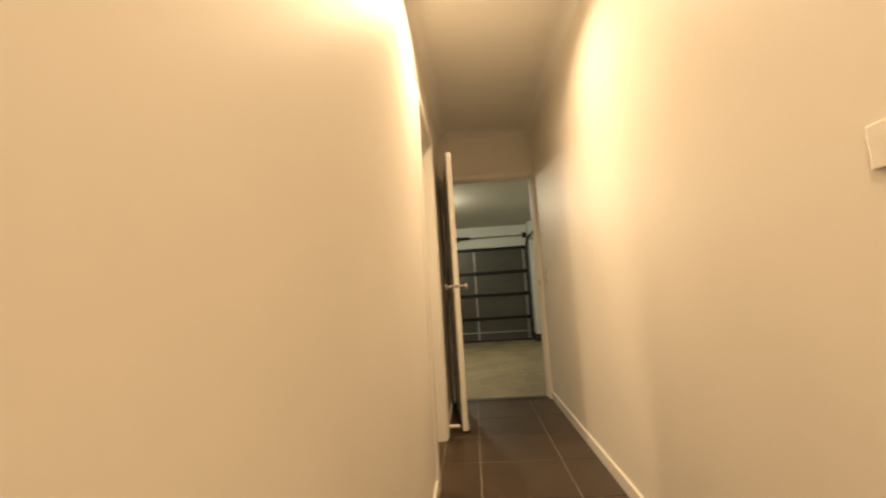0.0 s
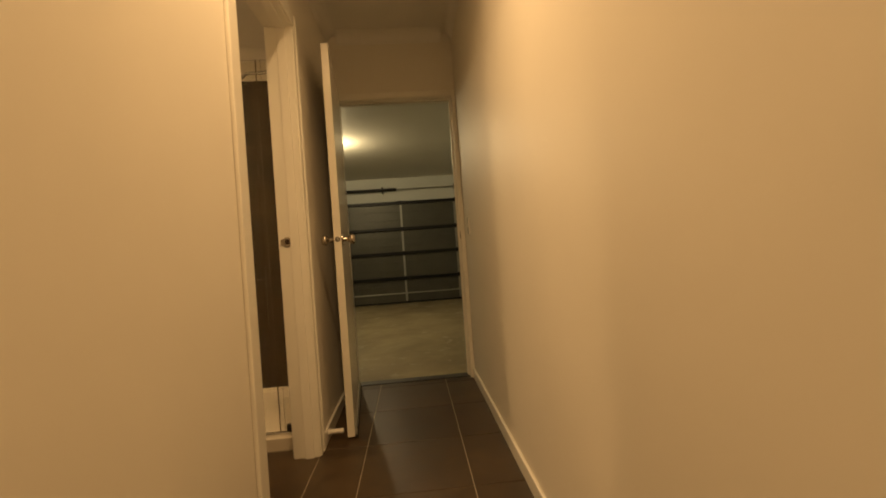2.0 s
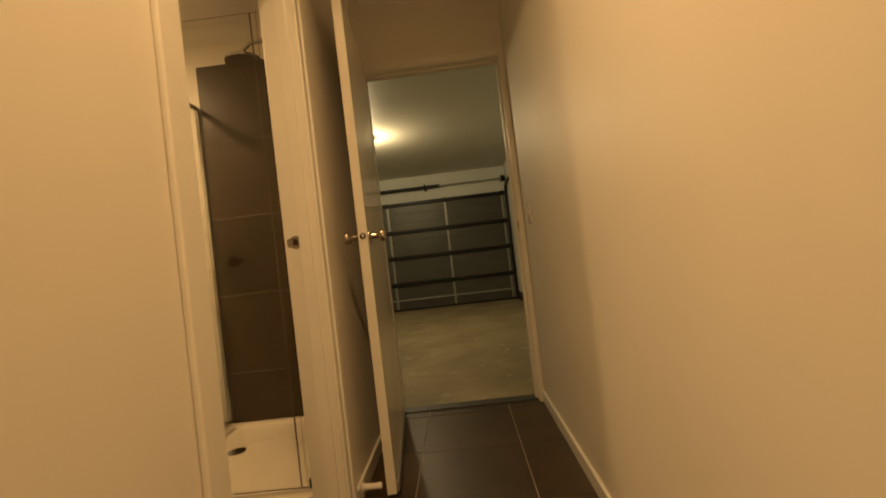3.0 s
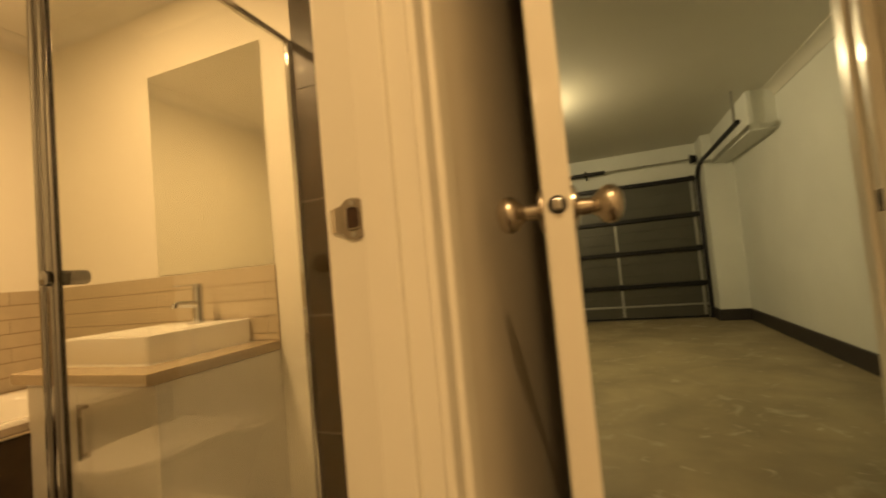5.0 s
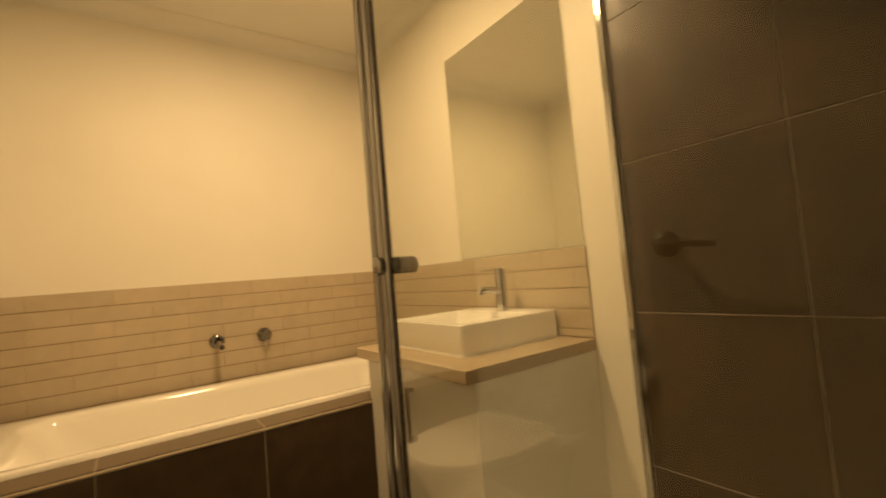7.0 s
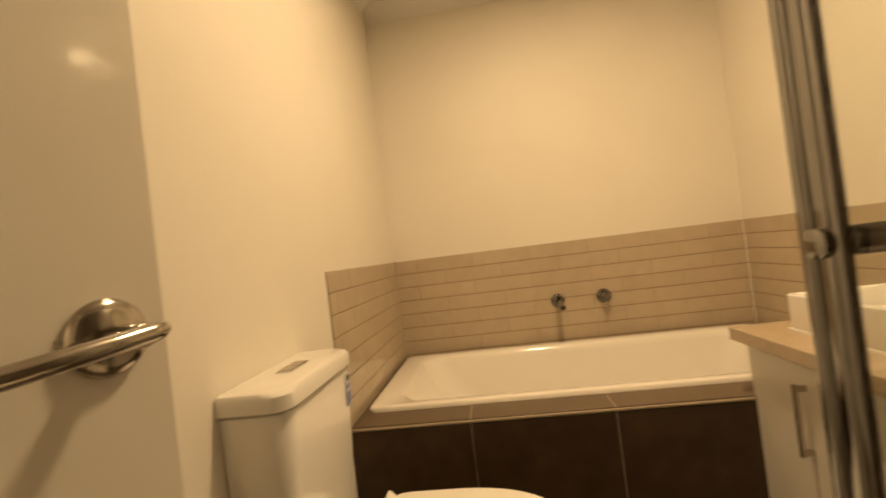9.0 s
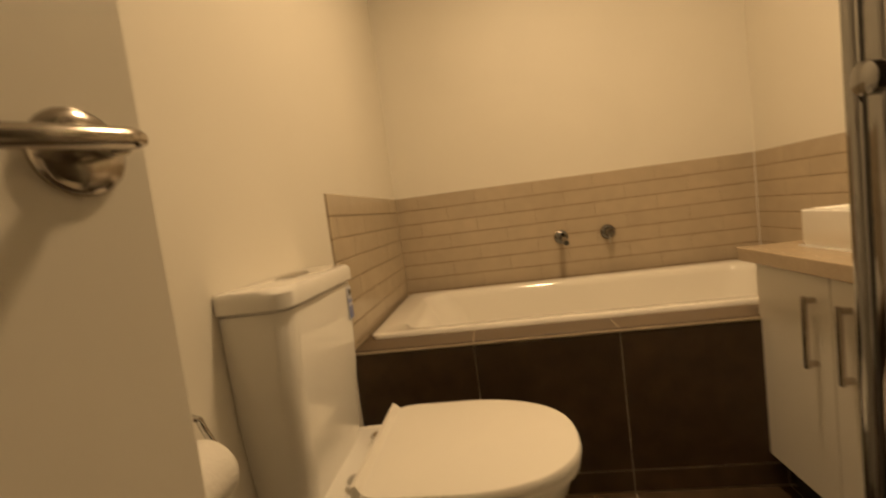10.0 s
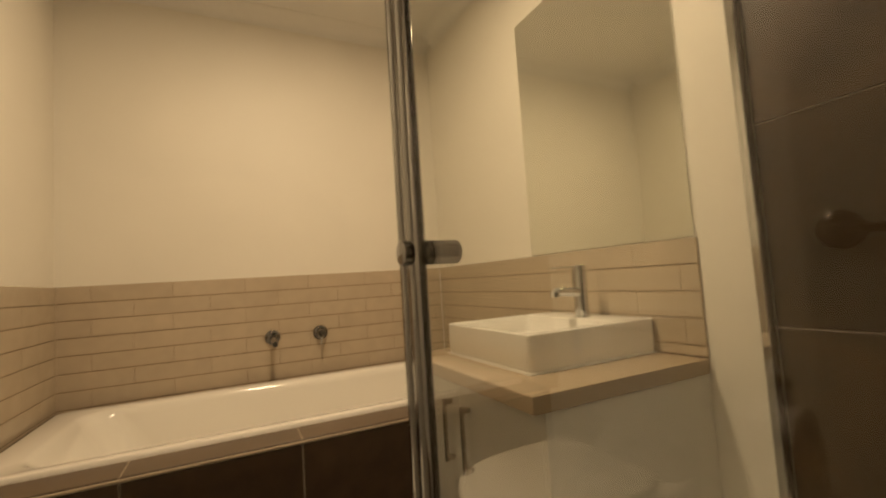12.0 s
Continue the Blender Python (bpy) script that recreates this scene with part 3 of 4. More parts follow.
# spout and mixer over the bath
sx, sz = BX0 + 0.010, 0.748
spout = empty("bath_spout", sx, 2.053, sz)
tagged(spout, "round chrome wall spout above the bathtub", "bath spout")
finish("rose", tube([(0, 0, 0), (0.005, 0, 0), (0.011, 0, 0), (0.015, 0, 0)], [0.036, 0.035, 0.027, 0.016], 28), M_CHROME_DARKREFL, spout, smooth=True)
finish("pipe", tube([(0.008, 0, 0), (0.05, 0, -0.002), (0.125, 0, -0.014), (0.150, 0, -0.019)], 0.0135, 18), M_POST, spout, smooth=True)
finish("outlet", tube([(0.150, 0, -0.019), (0.1515, 0, -0.0193)], [0.0128, 0.0120], 18), M_GASKET, spout, smooth=True)
mix = empty("bath_mixer", sx, 2.284, sz)
tagged(mix, "round chrome wall mixer with a pin lever", "bath mixer")
finish("rose", tube([(0, 0, 0), (0.005, 0, 0), (0.011, 0, 0), (0.014, 0, 0)], [0.037, 0.036, 0.030, 0.022], 28), M_CHROME_DARKREFL, mix, smooth=True)
finish("body", tube([(0.008, 0, 0), (0.050, 0, 0), (0.054, 0, 0)], [0.021, 0.021, 0.018], 24), M_POST, mix, smooth=True)
finish("lever", tube([(0.042, 0, -0.015), (0.062, -0.010, -0.060)], [0.0045, 0.0035], 12), M_CHROME, mix, smooth=True)

# ---- bathroom: toilet ----
TX = -1.335
wc = empty("toilet", TX, BY0, 0)
tagged(wc, "white close-coupled toilet with the lid closed", "toilet")


def cistern_ring(w, d, r, z):
    pts = round_rect(-w / 2, w / 2, -d, d, r, z, 7)
    return [(x, max(y, 0.002), zz) for x, y, zz in pts]


finish("cistern", loft([cistern_ring(0.296, 0.110, 0.034, 0.40), cistern_ring(0.345, 0.124, 0.036, 0.60), cistern_ring(0.358, 0.132, 0.038, 0.801), cistern_ring(0.356, 0.131, 0.037, 0.8035), cistern_ring(0.342, 0.124, 0.034, 0.804), cistern_ring(0.342, 0.124, 0.034, 0.810)]), M_CERAMIC, wc, smooth=True)
finish("cistern_lid", loft([cistern_ring(0.364, 0.135, 0.042, 0.8075), cistern_ring(0.373, 0.1395, 0.043, 0.811), cistern_ring(0.373, 0.1395, 0.043, 0.838),
                            cistern_ring(0.364, 0.135, 0.054, 0.846), cistern_ring(0.34, 0.125, 0.05, 0.848)]), M_CERAMIC, wc, smooth=True)
fb = finish("flush_button", box(-0.045, 0.045, 0.045, 0.082, 0.846, 0.851, 0.002), M_CHROME, wc, "rectangular dual chrome flush button")
finish("half_button", box(-0.042, -0.002, 0.048, 0.079, 0.851, 0.8525, 0.001), M_NICKEL, fb)
finish("half_button", box(0.002, 0.042, 0.048, 0.079, 0.851, 0.8525, 0.001), M_NICKEL, fb)


def egg(w, y0, y1, z, n=40, flat=0.035):
    """A D-shaped seat outline from a straight back at y0 to a round front at y1."""
    pts = []
    for k in range(n):
        a = 2 * math.pi * k / n
        c, s = math.cos(a), math.sin(a)
        x = w / 2 * math.copysign(abs(c) ** 0.80, c)
        if s >= 0:
            y = (y0 + 0.42 * (y1 - y0)) + 0.58 * (y1 - y0) * abs(s) ** 0.95
        else:
            y = (y0 + 0.42 * (y1 - y0)) - 0.42 * (y1 - y0) * abs(s) ** 0.22
            x = w / 2 * math.copysign(abs(c) ** 0.26, c) * (1 - 0.05 * abs(s) ** 2)
        pts.append((x, y, z))
    return pts


finish("bowl", loft([egg(0.24, 0.14, 0.42, 0.0), egg(0.23, 0.14, 0.42, 0.02), egg(0.235, 0.13, 0.44, 0.15), egg(0.30, 0.10, 0.55, 0.28),
                     egg(0.355, 0.08, 0.60, 0.37), egg(0.362, 0.06, 0.612, 0.405), egg(0.355, 0.07, 0.606, 0.414)]), M_CERAMIC, wc, smooth=True)
finish("deck", box(-0.165, 0.165, 0.02, 0.24, 0.37, 0.4145, 0.012, 4), M_CERAMIC, wc, smooth=True)
finish("seat_ring", loft([egg(0.362, 0.20, 0.618, 0.417), egg(0.372, 0.195, 0.625, 0.422), egg(0.372, 0.195, 0.625, 0.432), egg(0.364, 0.20, 0.620, 0.436)]), M_PLASTIC, wc, smooth=True)
lid = finish("seat_lid", loft([egg(0.366, 0.195, 0.622, 0.438), egg(0.378, 0.19, 0.629, 0.442), egg(0.378, 0.19, 0.629, 0.452), egg(0.370, 0.195, 0.625, 0.458), egg(0.33, 0.22, 0.60, 0.461)]),
             M_PLASTIC, wc, "smooth white plastic toilet lid", True)
finish("lid_back", loft([[(-0.176, 0.196, 0.446), (0.176, 0.196, 0.446), (0.174, 0.222, 0.446), (-0.174, 0.222, 0.446)],
                         [(-0.174, 0.192, 0.470), (0.174, 0.192, 0.470), (0.168, 0.201, 0.472), (-0.168, 0.201, 0.472)]]), M_PLASTIC, lid)
for x in (-0.085, 0.085):
    finish("hinge", tube([(x, 0.172, 0.413), (x, 0.172, 0.432), (x, 0.172, 0.437)], [0.019, 0.019, 0.014], 18), M_CHROME, wc, "chrome seat hinge", True)
lab = finish("sticker", box(-0.018, 0.016, -0.0035, 0.0012, -0.040, 0.040), M_PALEBLUE, wc, "blue and white water rating sticker")
lab.matrix_basis = pose(-0.1385, 0.1305, 0.752, 0, 0, 4)
finish("sticker_band", box(-0.017, 0.015, 0.0012, 0.0016, -0.038, -0.008), M_BLUE, lab)
finish("sticker_bar", box(-0.015, 0.014, 0.0012, 0.0016, 0.000, 0.010), M_BLUE, lab)
finish("sticker_bar", box(-0.015, 0.004, 0.0012, 0.0016, 0.018, 0.032), M_GASKET, lab)

# paper holder with a roll on it
hold = empty("paper_holder", -0.968, BY0, 0.695)
tagged(hold, "chrome wall-mounted toilet paper holder", "paper holder")
finish("rose", tube([(0, 0, 0), (0, 0.006, 0), (0, 0.008, 0)], [0.022, 0.022, 0.018], 20), M_CHROME, hold, smooth=True)
finish("arm", tube([(0, 0.006, 0), (0, 0.030, 0), (-0.006, 0.040, 0), (-0.034, 0.046, -0.001), (-0.043, 0.048, -0.008), (-0.045, 0.050, -0.020), (-0.045, 0.064, -0.048),
                    (-0.040, 0.066, -0.060), (-0.028, 0.066, -0.063), (0.070, 0.066, -0.063)], 0.0055, 12), M_CHROME, hold, smooth=True)
roll = empty("toilet_roll", -0.945, BY0 + 0.066, 0.632)
tagged(roll, "white toilet paper roll on its holder", "toilet roll")
prof = [(0.049, 0.018), (0.050, 0.038), (0.049, 0.043), (0.046, 0.046), (-0.046, 0.046), (-0.049, 0.043), (-0.050, 0.038), (-0.049, 0.018), (0.0489, 0.0175)]
bm = bmesh.new()
rr = [[bm.verts.new((x, r * math.cos(2 * math.pi * k / 36), r * math.sin(2 * math.pi * k / 36) - 0.011)) for k in range(36)] for x, r in prof]
for a, b in zip(rr, rr[1:]):
    for k in range(36):
        bm.faces.new((a[k], a[(k + 1) % 36], b[(k + 1) % 36], b[k]))
bmesh.ops.recalc_face_normals(bm, faces=bm.faces)
finish("paper", bm, M_PAPER, roll, smooth=True)

# ---- bathroom: vanity, basin, tap, mirror ----
VX0, VX1, VY = -1.800, -1.150, 2.462
van = empty("vanity_cabinet", (VX0 + VX1) / 2, 2.7, 0)
tagged(van, "white gloss vanity cabinet with two doors", "vanity")
piece("carcass", boxes((VX0, VX1, VY + 0.018, END_Y - 0.001, 0.10, 0.690, 0.001)), M_LAMINATE, van)
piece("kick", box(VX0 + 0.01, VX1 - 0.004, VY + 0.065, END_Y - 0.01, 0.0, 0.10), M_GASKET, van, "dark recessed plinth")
piece("end_panel", box(VX1, VX1 + 0.016, VY, END_Y - 0.001, 0.0, 0.690, 0.001), M_LAMINATE, van)
mid = -1.520
for x0, x1, hxx in ((VX0 + 0.001, mid - 0.0015, -1.570), (mid + 0.0015, VX1 - 0.001, -1.462)):
    d = piece("door", box(x0, x1, VY, VY + 0.017, 0.104, 0.684, 0.0015), M_LAMINATE, van)
    h = piece("handle", boxes((hxx - 0.005, hxx + 0.005, VY - 0.030, VY - 0.020, 0.452, 0.632, 0.0015), (hxx - 0.006, hxx + 0.006, VY - 0.026, VY, 0.456, 0.470, 0.0015),
                              (hxx - 0.006, hxx + 0.006, VY - 0.026, VY, 0.614, 0.628, 0.0015)), M_NICKEL, d, "slim satin metal bow handle")
bench = tagged(finish("benchtop", box(-1.830, -1.130, 2.430, END_Y - 0.001, 0.691, 0.730, 0.003, 3), M_BENCH), "beige speckled stone vanity benchtop", "benchtop")
bas = empty("basin", -1.505, 2.77, 0.730)
tagged(bas, "square white ceramic vessel basin on the benchtop", "basin")
BA = (-1.728, -1.278, 2.540, 2.990)
rings = [round_rect(BA[0] + .006, BA[1] - .006, BA[2] + .006, BA[3] - .006, 0.012, 0.7305), round_rect(*BA, 0.014, 0.745), round_rect(*BA, 0.014, 0.826),
         round_rect(BA[0] + .003, BA[1] - .003, BA[2] + .003, BA[3] - .003, 0.013, 0.8295), round_rect(BA[0] + .012, BA[1] - .012, BA[2] + .012, BA[3] - .125, 0.012, 0.830),
         round_rect(BA[0] + .016, BA[1] - .016, BA[2] + .016, BA[3] - .130, 0.016, 0.826), round_rect(BA[0] + .026, BA[1] - .026, BA[2] + .026, BA[3] - .140, 0.03, 0.775),
         round_rect(BA[0] + .06, BA[1] - .06, BA[2] + .06, BA[3] - .16, 0.05, 0.752)]
piece("bowl", loft(rings), M_CERAMIC, bas, smooth=True)
piece("waste", tube([(-1.505, 2.69, 0.7515), (-1.505, 2.69, 0.757)], 0.022, 20), M_CHROME, bas, smooth=True)
piece("silicone_bead", box(BA[0] - 0.003, BA[1] + 0.003, BA[2] - 0.003, BA[3], 0.7295, 0.734, 0.001), M_CERAMIC, bas)
tap = empty("basin_tap", -1.475, 2.905, 0.830)
tagged(tap, "chrome pillar basin mixer with a flat lever", "tap")
finish("body", tube([(0, 0, -0.002), (0, 0, 0.004), (0, 0, 0.0045), (0, 0, 0.150), (0, 0, 0.153)], [0.028, 0.028, 0.0225, 0.0225, 0.020], 26), M_CHROME, tap, smooth=True)
finish("spout", tube([(0, -0.015, 0.080), (0, -0.080, 0.086), (0, -0.100, 0.085), (0, -0.108, 0.079), (0, -0.109, 0.070)], [0.016, 0.015, 0.015, 0.0145, 0.014], 18), M_CHROME, tap, smooth=True)
lv = finish("lever", tube([(0, 0, 0.154), (0, 0, 0.166), (0, 0, 0.168)], [0.0225, 0.0225, 0.020], 26), M_CHROME, tap, smooth=True)
finish("blade", box(-0.009, 0.009, -0.105, 0.0, 0.159, 0.165, 0.002), M_CHROME, lv)
mir = empty("mirror", -1.49, END_Y, 1.54)
tagged(mir, "large frameless wall mirror above the vanity", "mirror")
piece("silver", box(-1.830, -1.135, END_Y - 0.006, END_Y - 0.001, 1.052, 2.026, 0.001), M_MIRROR, mir)

# ---- bathroom: shower ----
SX, SY, RX = -0.955, 2.110, -0.972
tray = empty("shower_tray", -0.5, 2.5, 0)
tagged(tray, "cream moulded shower tray with a raised lip", "shower tray")
rings = [round_rect(SX - 0.02, BX1 - 0.009, SY - 0.04, END_Y - 0.009, 0.012, z) for z in (0.0, 0.058)]
rings += [round_rect(SX - 0.016, BX1 - 0.013, SY - 0.036, END_Y - 0.013, 0.012, 0.063), round_rect(SX + 0.03, BX1 - 0.05, SY + 0.015, END_Y - 0.05, 0.03, 0.063),
          round_rect(SX + 0.04, BX1 - 0.06, SY + 0.025, END_Y - 0.06, 0.04, 0.045), round_rect(SX + 0.3, BX1 - 0.35, SY + 0.3, END_Y - 0.3, 0.06, 0.036)]
piece("basin_floor", loft(rings), M_TRAY, tray, smooth=True)
piece("waste", tube([(-0.75, 2.62, 0.036), (-0.75, 2.62, 0.043)], 0.045, 24), M_CHROME, tray, smooth=True)
scr = empty("shower_screen", SX, SY, 0.063)
tagged(scr, "chrome framed clear glass corner shower screen", "shower screen")
SH = 1.975


def profile_bar(x0, x1, y0, y1, z0, z1):
    return box(x0, x1, y0, y1, z0, z1, 0.0045, 3)


def rounded_post(x0, x1, y0, y1, z0, z1, r):
    """An upright extrusion with well rounded corners."""
    return loft([round_rect(x0, x1, y0, y1, r, z, 8) for z in (z0, z1)])


piece("corner_post", rounded_post(SX - 0.010, SX + 0.013, SY - 0.014, SY + 0.014, 0.063, SH, 0.0105), M_POST, scr, "polished chrome corner post", True)
piece("door_stile", rounded_post(SX + 0.0165, SX + 0.046, SY - 0.014, SY + 0.014, 0.072, SH - 0.01, 0.0115), M_POST, scr, "polished chrome door stile", True)
piece("seal", box(SX + 0.0125, SX + 0.017, SY - 0.009, SY + 0.009, 0.072, SH - 0.01), M_GASKET, scr, "dark rubber seal strip")
piece("wall_channel", profile_bar(RX - 0.016, RX + 0.012, END_Y - 0.028, END_Y - 0.001, 0.063, SH), M_CHROME, scr)
piece("wall_channel", profile_bar(BX1 - 0.036, BX1 - 0.010, SY - 0.012, SY + 0.012, 0.063, SH), M_CHROME, scr)
piece("top_rail", profile_bar(RX - 0.010, RX + 0.014, SY + 0.014, END_Y - 0.028, SH - 0.026, SH), M_ALU, scr)
piece("bottom_rail", profile_bar(RX - 0.010, RX + 0.014, SY + 0.014, END_Y - 0.028, 0.063, 0.088), M_ALU, scr)
piece("bottom_rail", profile_bar(SX + 0.048, BX1 - 0.036, SY - 0.010, SY + 0.010, 0.063, 0.080), M_ALU, scr)
g = piece("glass_panel", box(RX - 0.001, RX + 0.005, SY + 0.012, END_Y - 0.020, 0.080, SH - 0.015), M_GLASS, scr, "clear fixed glass panel")
g.visible_shadow = False
piece("seal_strip", box(-0.2205, -0.2160, SY - 0.003, SY + 0.003, 0.080, SH - 0.012, 0.001), M_SEAL, scr, "pale clear plastic seal strip")
piece("seal_strip", box(-0.1940, -0.1922, SY - 0.0048, SY - 0.0031, 0.080, SH - 0.012, 0.001), M_SEAL, scr, "pale clear plastic seal strip")
g = piece("hinge_panel", box(-0.2158, BX1 - 0.030, SY - 0.003, SY + 0.003, 0.078, SH - 0.012), M_GLASS, scr, "narrow clear glass hinge panel")
g.visible_shadow = False
g = piece("glass_door", box(SX + 0.036, -0.2207, SY - 0.003, SY + 0.003, 0.078, SH - 0.012), M_GLASS, scr, "clear glass shower door")
g.visible_shadow = False
kx, kz = SX + 0.035, 1.016
kn = piece("knob", tube([(kx, SY - 0.026, kz), (kx, SY - 0.024, kz), (kx, SY - 0.016, kz), (kx, SY - 0.012, kz)], [0.0135, 0.0165, 0.0165, 0.0150], 28), M_POST, scr, "ribbed chrome door knob", True)
pr = [(0.012, 0.010), (0.016, 0.0150)]
for k in range(6):
    pr += [(0.017 + 0.0075 * k, 0.0165), (0.0215 + 0.0075 * k, 0.0165), (0.0222 + 0.0075 * k, 0.0148), (0.0238 + 0.0075 * k, 0.0148)]
pr += [(0.063, 0.0165), (0.066, 0.0145)]
piece("grip", tube([(kx, SY + a - 0.004, kz) for a, _ in pr], [r for _, r in pr], 28), M_CHROME_DARKREFL, kn, smooth=True)
piece("pivot", boxes((BX1 - 0.075, BX1 - 0.035, SY - 0.012, SY + 0.012, 0.080, 0.115, 0.003)), M_GASKET, scr, "dark door pivot")
rose = empty("shower_rose", BX1 - 0.009, 2.55, 2.08)
tagged(rose, "round dark chrome shower head on a wall arm", "shower head")
finish("flange", tube([(0, 0, 0), (-0.009, 0, 0)], 0.03, 20), M_CHROME, rose, smooth=True)
finish("arm", tube([(-0.004, 0, 0), (-0.18, 0, 0.012), (-0.30, 0, 0.004), (-0.34, 0, -0.03), (-0.345, 0, -0.05)], 0.010, 14), M_CHROME, rose, smooth=True)
finish("head", tube([(-0.345, 0, -0.045), (-0.345, 0, -0.06), (-0.345, 0, -0.07), (-0.345, 0, -0.085)], [0.02, 0.05, 0.085, 0.083], 32), M_CHROME, rose, smooth=True)
smix = empty("shower_mixer", BX1 - 0.009, 2.55, 1.118)
tagged(smix, "chrome shower mixer with its lever hanging down on dark tiles", "shower mixer")
finish("rose", tube([(0, 0, 0), (-0.004, 0, 0), (-0.007, 0, 0), (-0.009, 0, 0)], [0.045, 0.045, 0.041, 0.024], 30), M_CHROME, smix, smooth=True)
finish("body", tube([(-0.006, 0, 0), (-0.030, 0, 0), (-0.031, 0, 0), (-0.034, 0, 0), (-0.035, 0, 0), (-0.058, 0, 0), (-0.061, 0, 0)],
                    [0.0205, 0.0205, 0.0185, 0.0185, 0.0215, 0.0215, 0.018], 28), M_CHROME, smix, smooth=True)
finish("lever", loft([round_rect(-0.052 - t, -0.041 + t, -0.0075, 0.0075, 0.004, z) for z, t in ((-0.015, 0.0), (-0.060, -0.0005), (-0.094, -0.0015))]), M_CHROME, smix, smooth=True)
# ---- garage ----
gd = empty("garage_door", -1.0, GY1, GZ)
tagged(gd, "closed grey steel sectional garage door seen from inside", "garage door")
DX0, DX1 = -3.30, 1.56
ZS = [-0.10, 0.419, 0.952, 1.466, 2.02]
for a, b in zip(ZS, ZS[1:]):
    bm = boxes((DX0, DX1, GY1, GY1 + 0.03, a + 0.002, b - 0.002, 0.002))
    n = 3
    for k in range(1, n):
        z = a + (b - a) * k / n
        add_box(bm, DX0, DX1, GY1 - 0.006, GY1, z - 0.012, z + 0.012, 0.002)
    piece("door_section", bm, M_PANEL, gd)
for z in ZS[1:]:
    piece("brace_bar", boxes((DX0, DX1 - 0.02, GY1 - 0.050, GY1 - 0.008, z - 0.030, z - 0.022), (DX0, DX1 - 0.02, GY1 - 0.050, GY1 - 0.042, z - 0.030, z + 0.030),
                             (DX0, DX1 - 0.02, GY1 - 0.050, GY1 - 0.008, z + 0.022, z + 0.030)), M_BAR, gd, "black folded steel brace")
piece("bottom_seal", box(DX0, DX1, GY1 - 0.012, GY1 + 0.03, GZ, GZ + 0.035), M_BAR, gd)
piece("bottom_rail", box(DX0, DX1, GY1 - 0.02, GY1 - 0.001, 0.085, 0.115, 0.004), M_STRUT, gd)
for x in (-1.98, -0.82, 0.343, 1.49):
    for a, b in zip(ZS, ZS[1:]):
        piece("stile", boxes((x - 0.022, x + 0.022, GY1 - 0.022, GY1 - 0.008, a + 0.034, b - 0.034, 0.003)), M_STRUT, gd)
        piece("hinge", box(x - 0.03, x + 0.03, GY1 - 0.060, GY1 - 0.050, b - 0.045, b + 0.040, 0.003), M_BAR, gd)
shaft = empty("spring_shaft", 0, GY1 - 0.08, 2.30)
tagged(shaft, "steel torsion shaft with a black spring above the garage door", "spring shaft")
finish("shaft", tube([(-3.3, 0, 0), (1.60, 0, 0)], 0.013, 12), M_STRUT, shaft, smooth=True)
finish("spring", tube([(-1.3, 0, 0), (0.28, 0, 0)], 0.032, 18), M_BAR, shaft, "black coil spring", True)
finish("drum", tube([(1.50, 0, 0), (1.52, 0, 0), (1.53, 0, 0), (1.58, 0, 0)], [0.07, 0.07, 0.055, 0.055], 24), M_BAR, shaft, smooth=True)
finish("bracket", box(-0.03, 0.0, -0.02, 0.12, -0.07, 0.06, 0.004), M_BAR, shaft)
track = empty("door_track", 1.565, 8.0, 2.15)
tagged(track, "black steel garage door track hung from the ceiling", "door track")
bm = tube([(1.565, GY1 - 0.06, GZ), (1.565, GY1 - 0.06, 1.80), (1.565, GY1 - 0.10, 2.00), (1.565, GY1 - 0.22, 2.13), (1.565, GY1 - 0.42, 2.175), (1.565, 6.75, 2.20)], 0.028, 8)
piece("rail", bm, M_BAR, track)
piece("hanger", boxes((1.555, 1.575, 6.84, 6.87, 2.215, GAR_Z)), M_STRUT, track)
piece("door_guide", box(1.535, 1.598, GY1 - 0.035, GY1 - 0.004, GZ, 2.0, 0.003), M_STRUT, track, "pale vertical guide rail")

# ---- tiles ----
# floors
xs = [0.0, 0.220, 0.684, HX]
ys = [2.022 + 0.459 * k for k in range(-11, 3)]
ys = [BACK_Y] + ys + [END_Y + 0.02]
for x0, x1 in zip(xs, xs[1:]):
    for y0, y1 in zip(ys, ys[1:]):
        if y1 - y0 > 0.02:
            lay("floor_tile", floor, x0 + 0.002, y0 + 0.002, -0.006, -90, 0, x1 - x0 - 0.004, y1 - y0 - 0.004, 0.006, M_DARKTILE)
bxs = [-1.790, -1.345, -0.896, -0.447, 0.0]
bys = [BY0, 1.613, 2.062, 2.511, END_Y]
for x0, x1 in zip(bxs, bxs[1:]):
    for y0, y1 in zip(bys, bys[1:]):
        if x0 > -0.9 and y0 > 2.05:
            continue
        a, b = max(x0, BX0), x1
        lay("floor_tile", floor, a + 0.002, y0 + 0.002, -0.006, -90, 0, b - a - 0.004, y1 - y0 - 0.004, 0.006, M_DARKTILE)

# low skirting tiles along the bathroom walls
for x0, x1 in ((VX1 + 0.018, RX - 0.022),):
    lay("skirting_tile", wall_vanity, x0, END_Y, 0.001, 0, 0, x1 - x0, 0.072, 0.009, M_DARKTILE)
sk = [HOBX + 0.003, -1.345, -0.896, -0.447, BX1 - 0.02]
for x0, x1 in zip(sk, sk[1:]):
    lay("skirting_tile", wall_toilet, x1 - 0.001, BY0, 0.001, 0, 180, x1 - x0 - 0.002, 0.072, 0.009, M_DARKTILE)

# beige bands: courses of long tiles in running bond
BAND0, BAND1, ROWS = LEDGE, 1.050, 7
RH = 0.0725
TL = 0.298


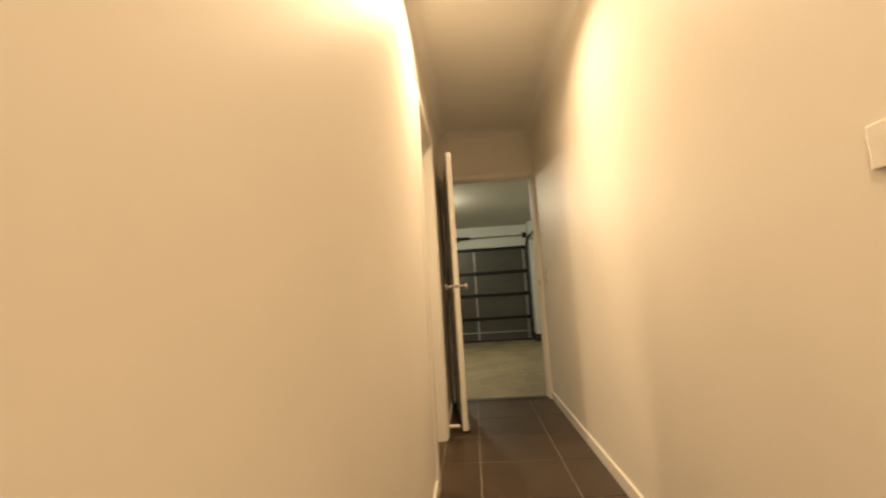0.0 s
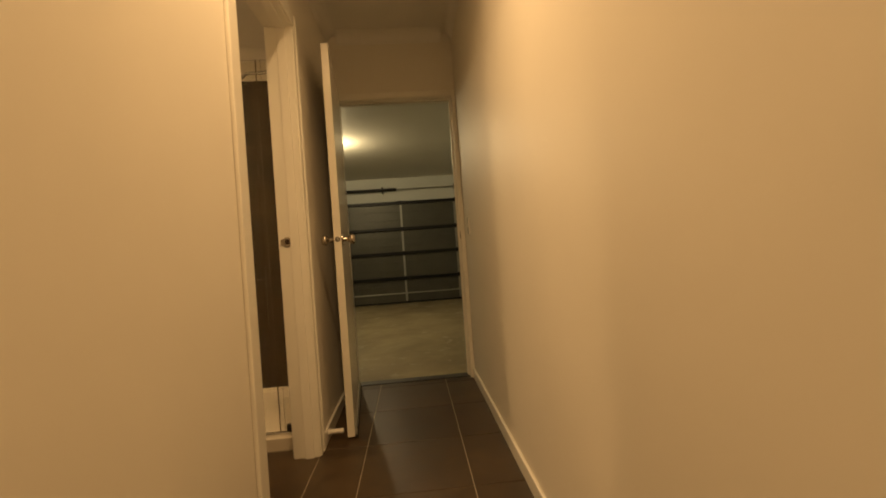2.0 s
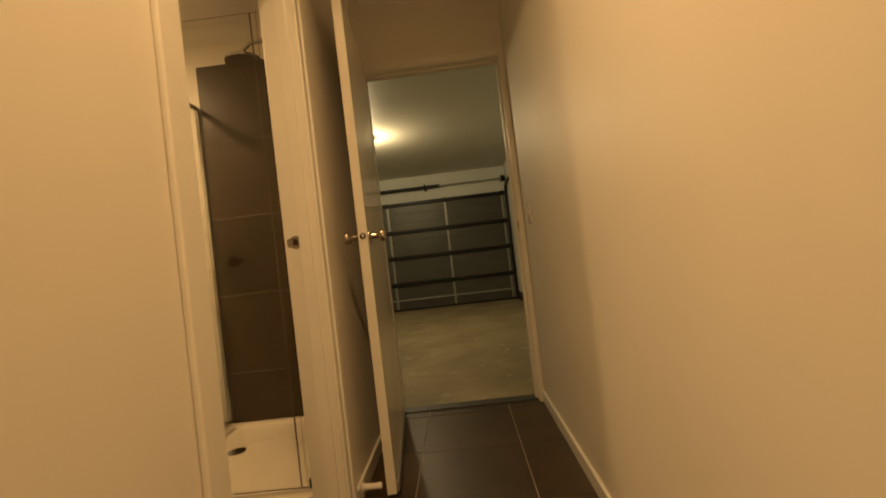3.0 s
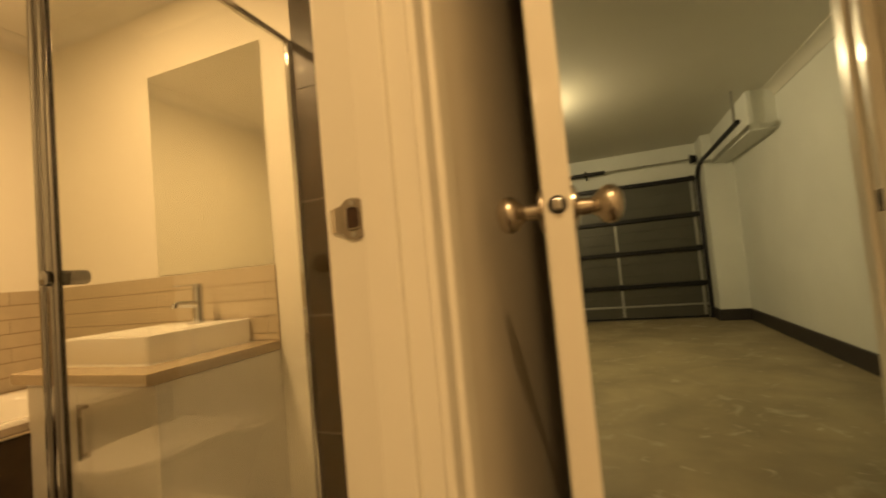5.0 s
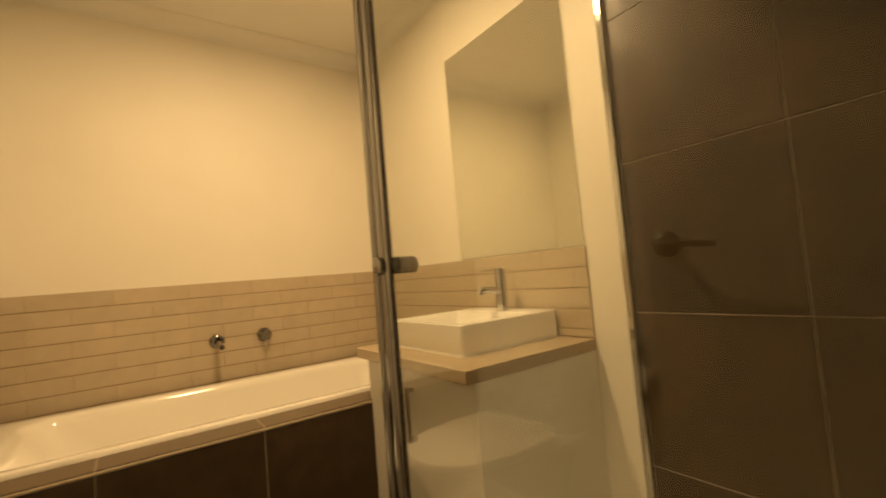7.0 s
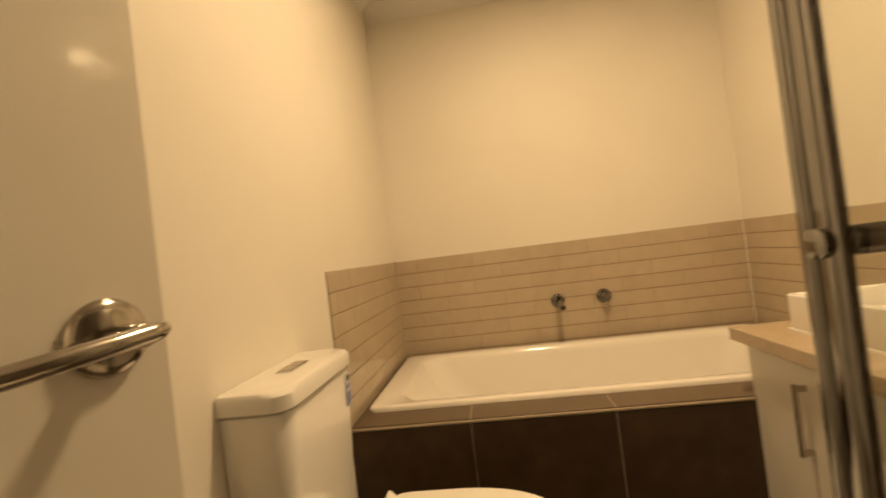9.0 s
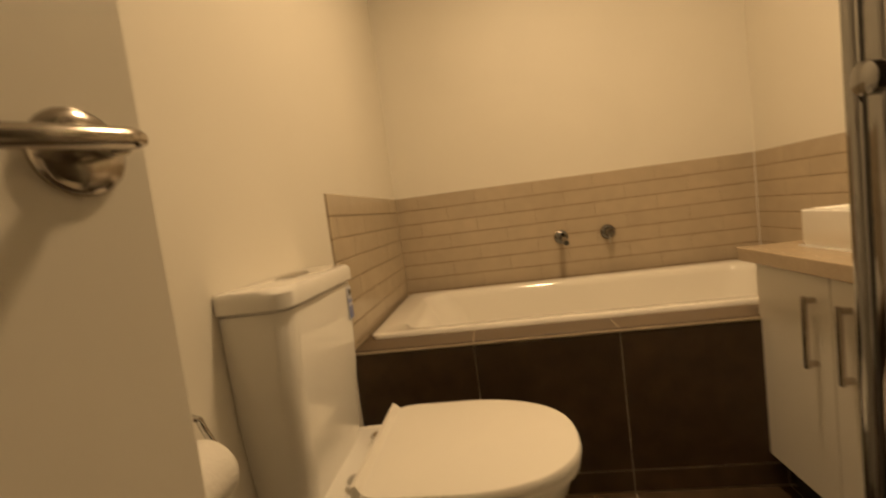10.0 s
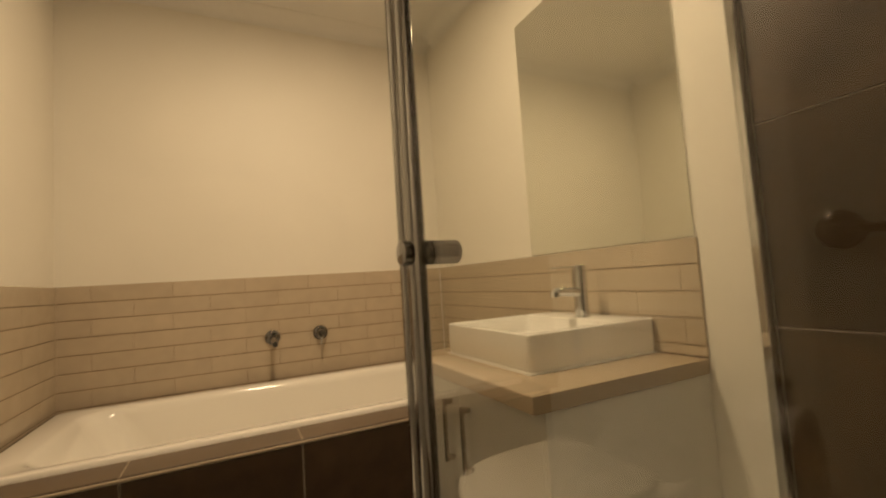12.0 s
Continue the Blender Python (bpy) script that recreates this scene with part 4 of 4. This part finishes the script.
def band(parent, origin, rz, length, z_from, shift, mat=M_BEIGE):
    c, s = math.cos(radians(rz)), math.sin(radians(rz))
    z1, row = BAND1, 0
    while z1 - 0.01 > z_from:
        z0 = max(z1 - RH, z_from)
        u = -TL * (0.5 if (row + shift) % 2 else 1.0) + (0.125 if shift == 0 else 0.06)
        while u < length:
            a, b = max(u, 0.0), min(u + TL, length)
            if b - a > 0.012:
                lay("wall_tile", parent, origin[0] + c * (a + 0.0004), origin[1] + s * (a + 0.0004), z0 + 0.0018, 0, rz, b - a - 0.0008, z1 - z0 - 0.0036, 0.008, mat)
            u += TL
        z1, row = z1 - RH, row + 1


def backing(name, parent, *dims):
    return piece(name, box(*dims), M_LIGHTGROUT, parent)


backing("grout_bed", wall_bath, BX0, BX0 + 0.0062, BY0, END_Y, LEDGE, BAND1 - 0.002)
backing("grout_bed", wall_toilet, BX0 + 0.009, -1.744, BY0, BY0 + 0.0062, LEDGE, BAND1 - 0.002)
backing("grout_bed", wall_vanity, BX0 + 0.009, -1.840, END_Y - 0.0062, END_Y, LEDGE, BAND1 - 0.002)
backing("grout_bed", wall_vanity, -1.840, -1.134, END_Y - 0.0062, END_Y, 0.731, BAND1 - 0.002)
band(wall_bath, (BX0, BY0), 90, END_Y - BY0, LEDGE, 0)
band(wall_toilet, (-1.740, BY0), 180, -1.740 - BX0 - 0.009, LEDGE, 1)
band(wall_vanity, (BX0 + 0.009, END_Y), 0, -1.840 - BX0 - 0.009, LEDGE, 1)
band(wall_vanity, (-1.840, END_Y), 0, 0.710, 0.731, 1)

piece("silicone_bead", box(BX0 + 0.008, BX0 + 0.0115, END_Y - 0.0115, END_Y - 0.008, LEDGE, BAND1, 0.001), M_CERAMIC, wall_bath, "pale silicone corner bead")
piece("silicone_bead", box(BX0 + 0.008, BX0 + 0.012, BY0 + 0.008, BY0 + 0.012, LEDGE, BAND1, 0.001), M_BEIGE, wall_bath, "beige silicone corner bead")

# shower tiles
backing("tile_bed", wall_vanity, RX + 0.013, BX1, END_Y - 0.0065, END_Y, 0.02, 2.222).data.materials[0] = M_GROUT
backing("tile_bed", wall_left, BX1 - 0.0065, BX1, SY + 0.01, END_Y, 0.02, 2.222).data.materials[0] = M_GROUT
zs = [0.02, 0.357, 0.823, 1.290, 1.756, 2.222]
sxs = [RX + 0.013, -0.530, BX1]
for z0, z1 in zip(zs, zs[1:]):
    for x0, x1 in zip(sxs, sxs[1:]):
        lay("shower_tile", wall_vanity, x0 + 0.0012, END_Y, z0 + 0.0012, 0, 0, x1 - x0 - 0.0024, z1 - z0 - 0.0024, 0.009, M_SHOWERTILE)
    for y0, y1 in ((SY + 0.012, 2.55), (2.55, END_Y - 0.009)):
        lay("shower_tile", wall_left, BX1, y1 - 0.0012, z0 + 0.0012, 0, -90, y1 - y0 - 0.0024, z1 - z0 - 0.0024, 0.009, M_SHOWERTILE)
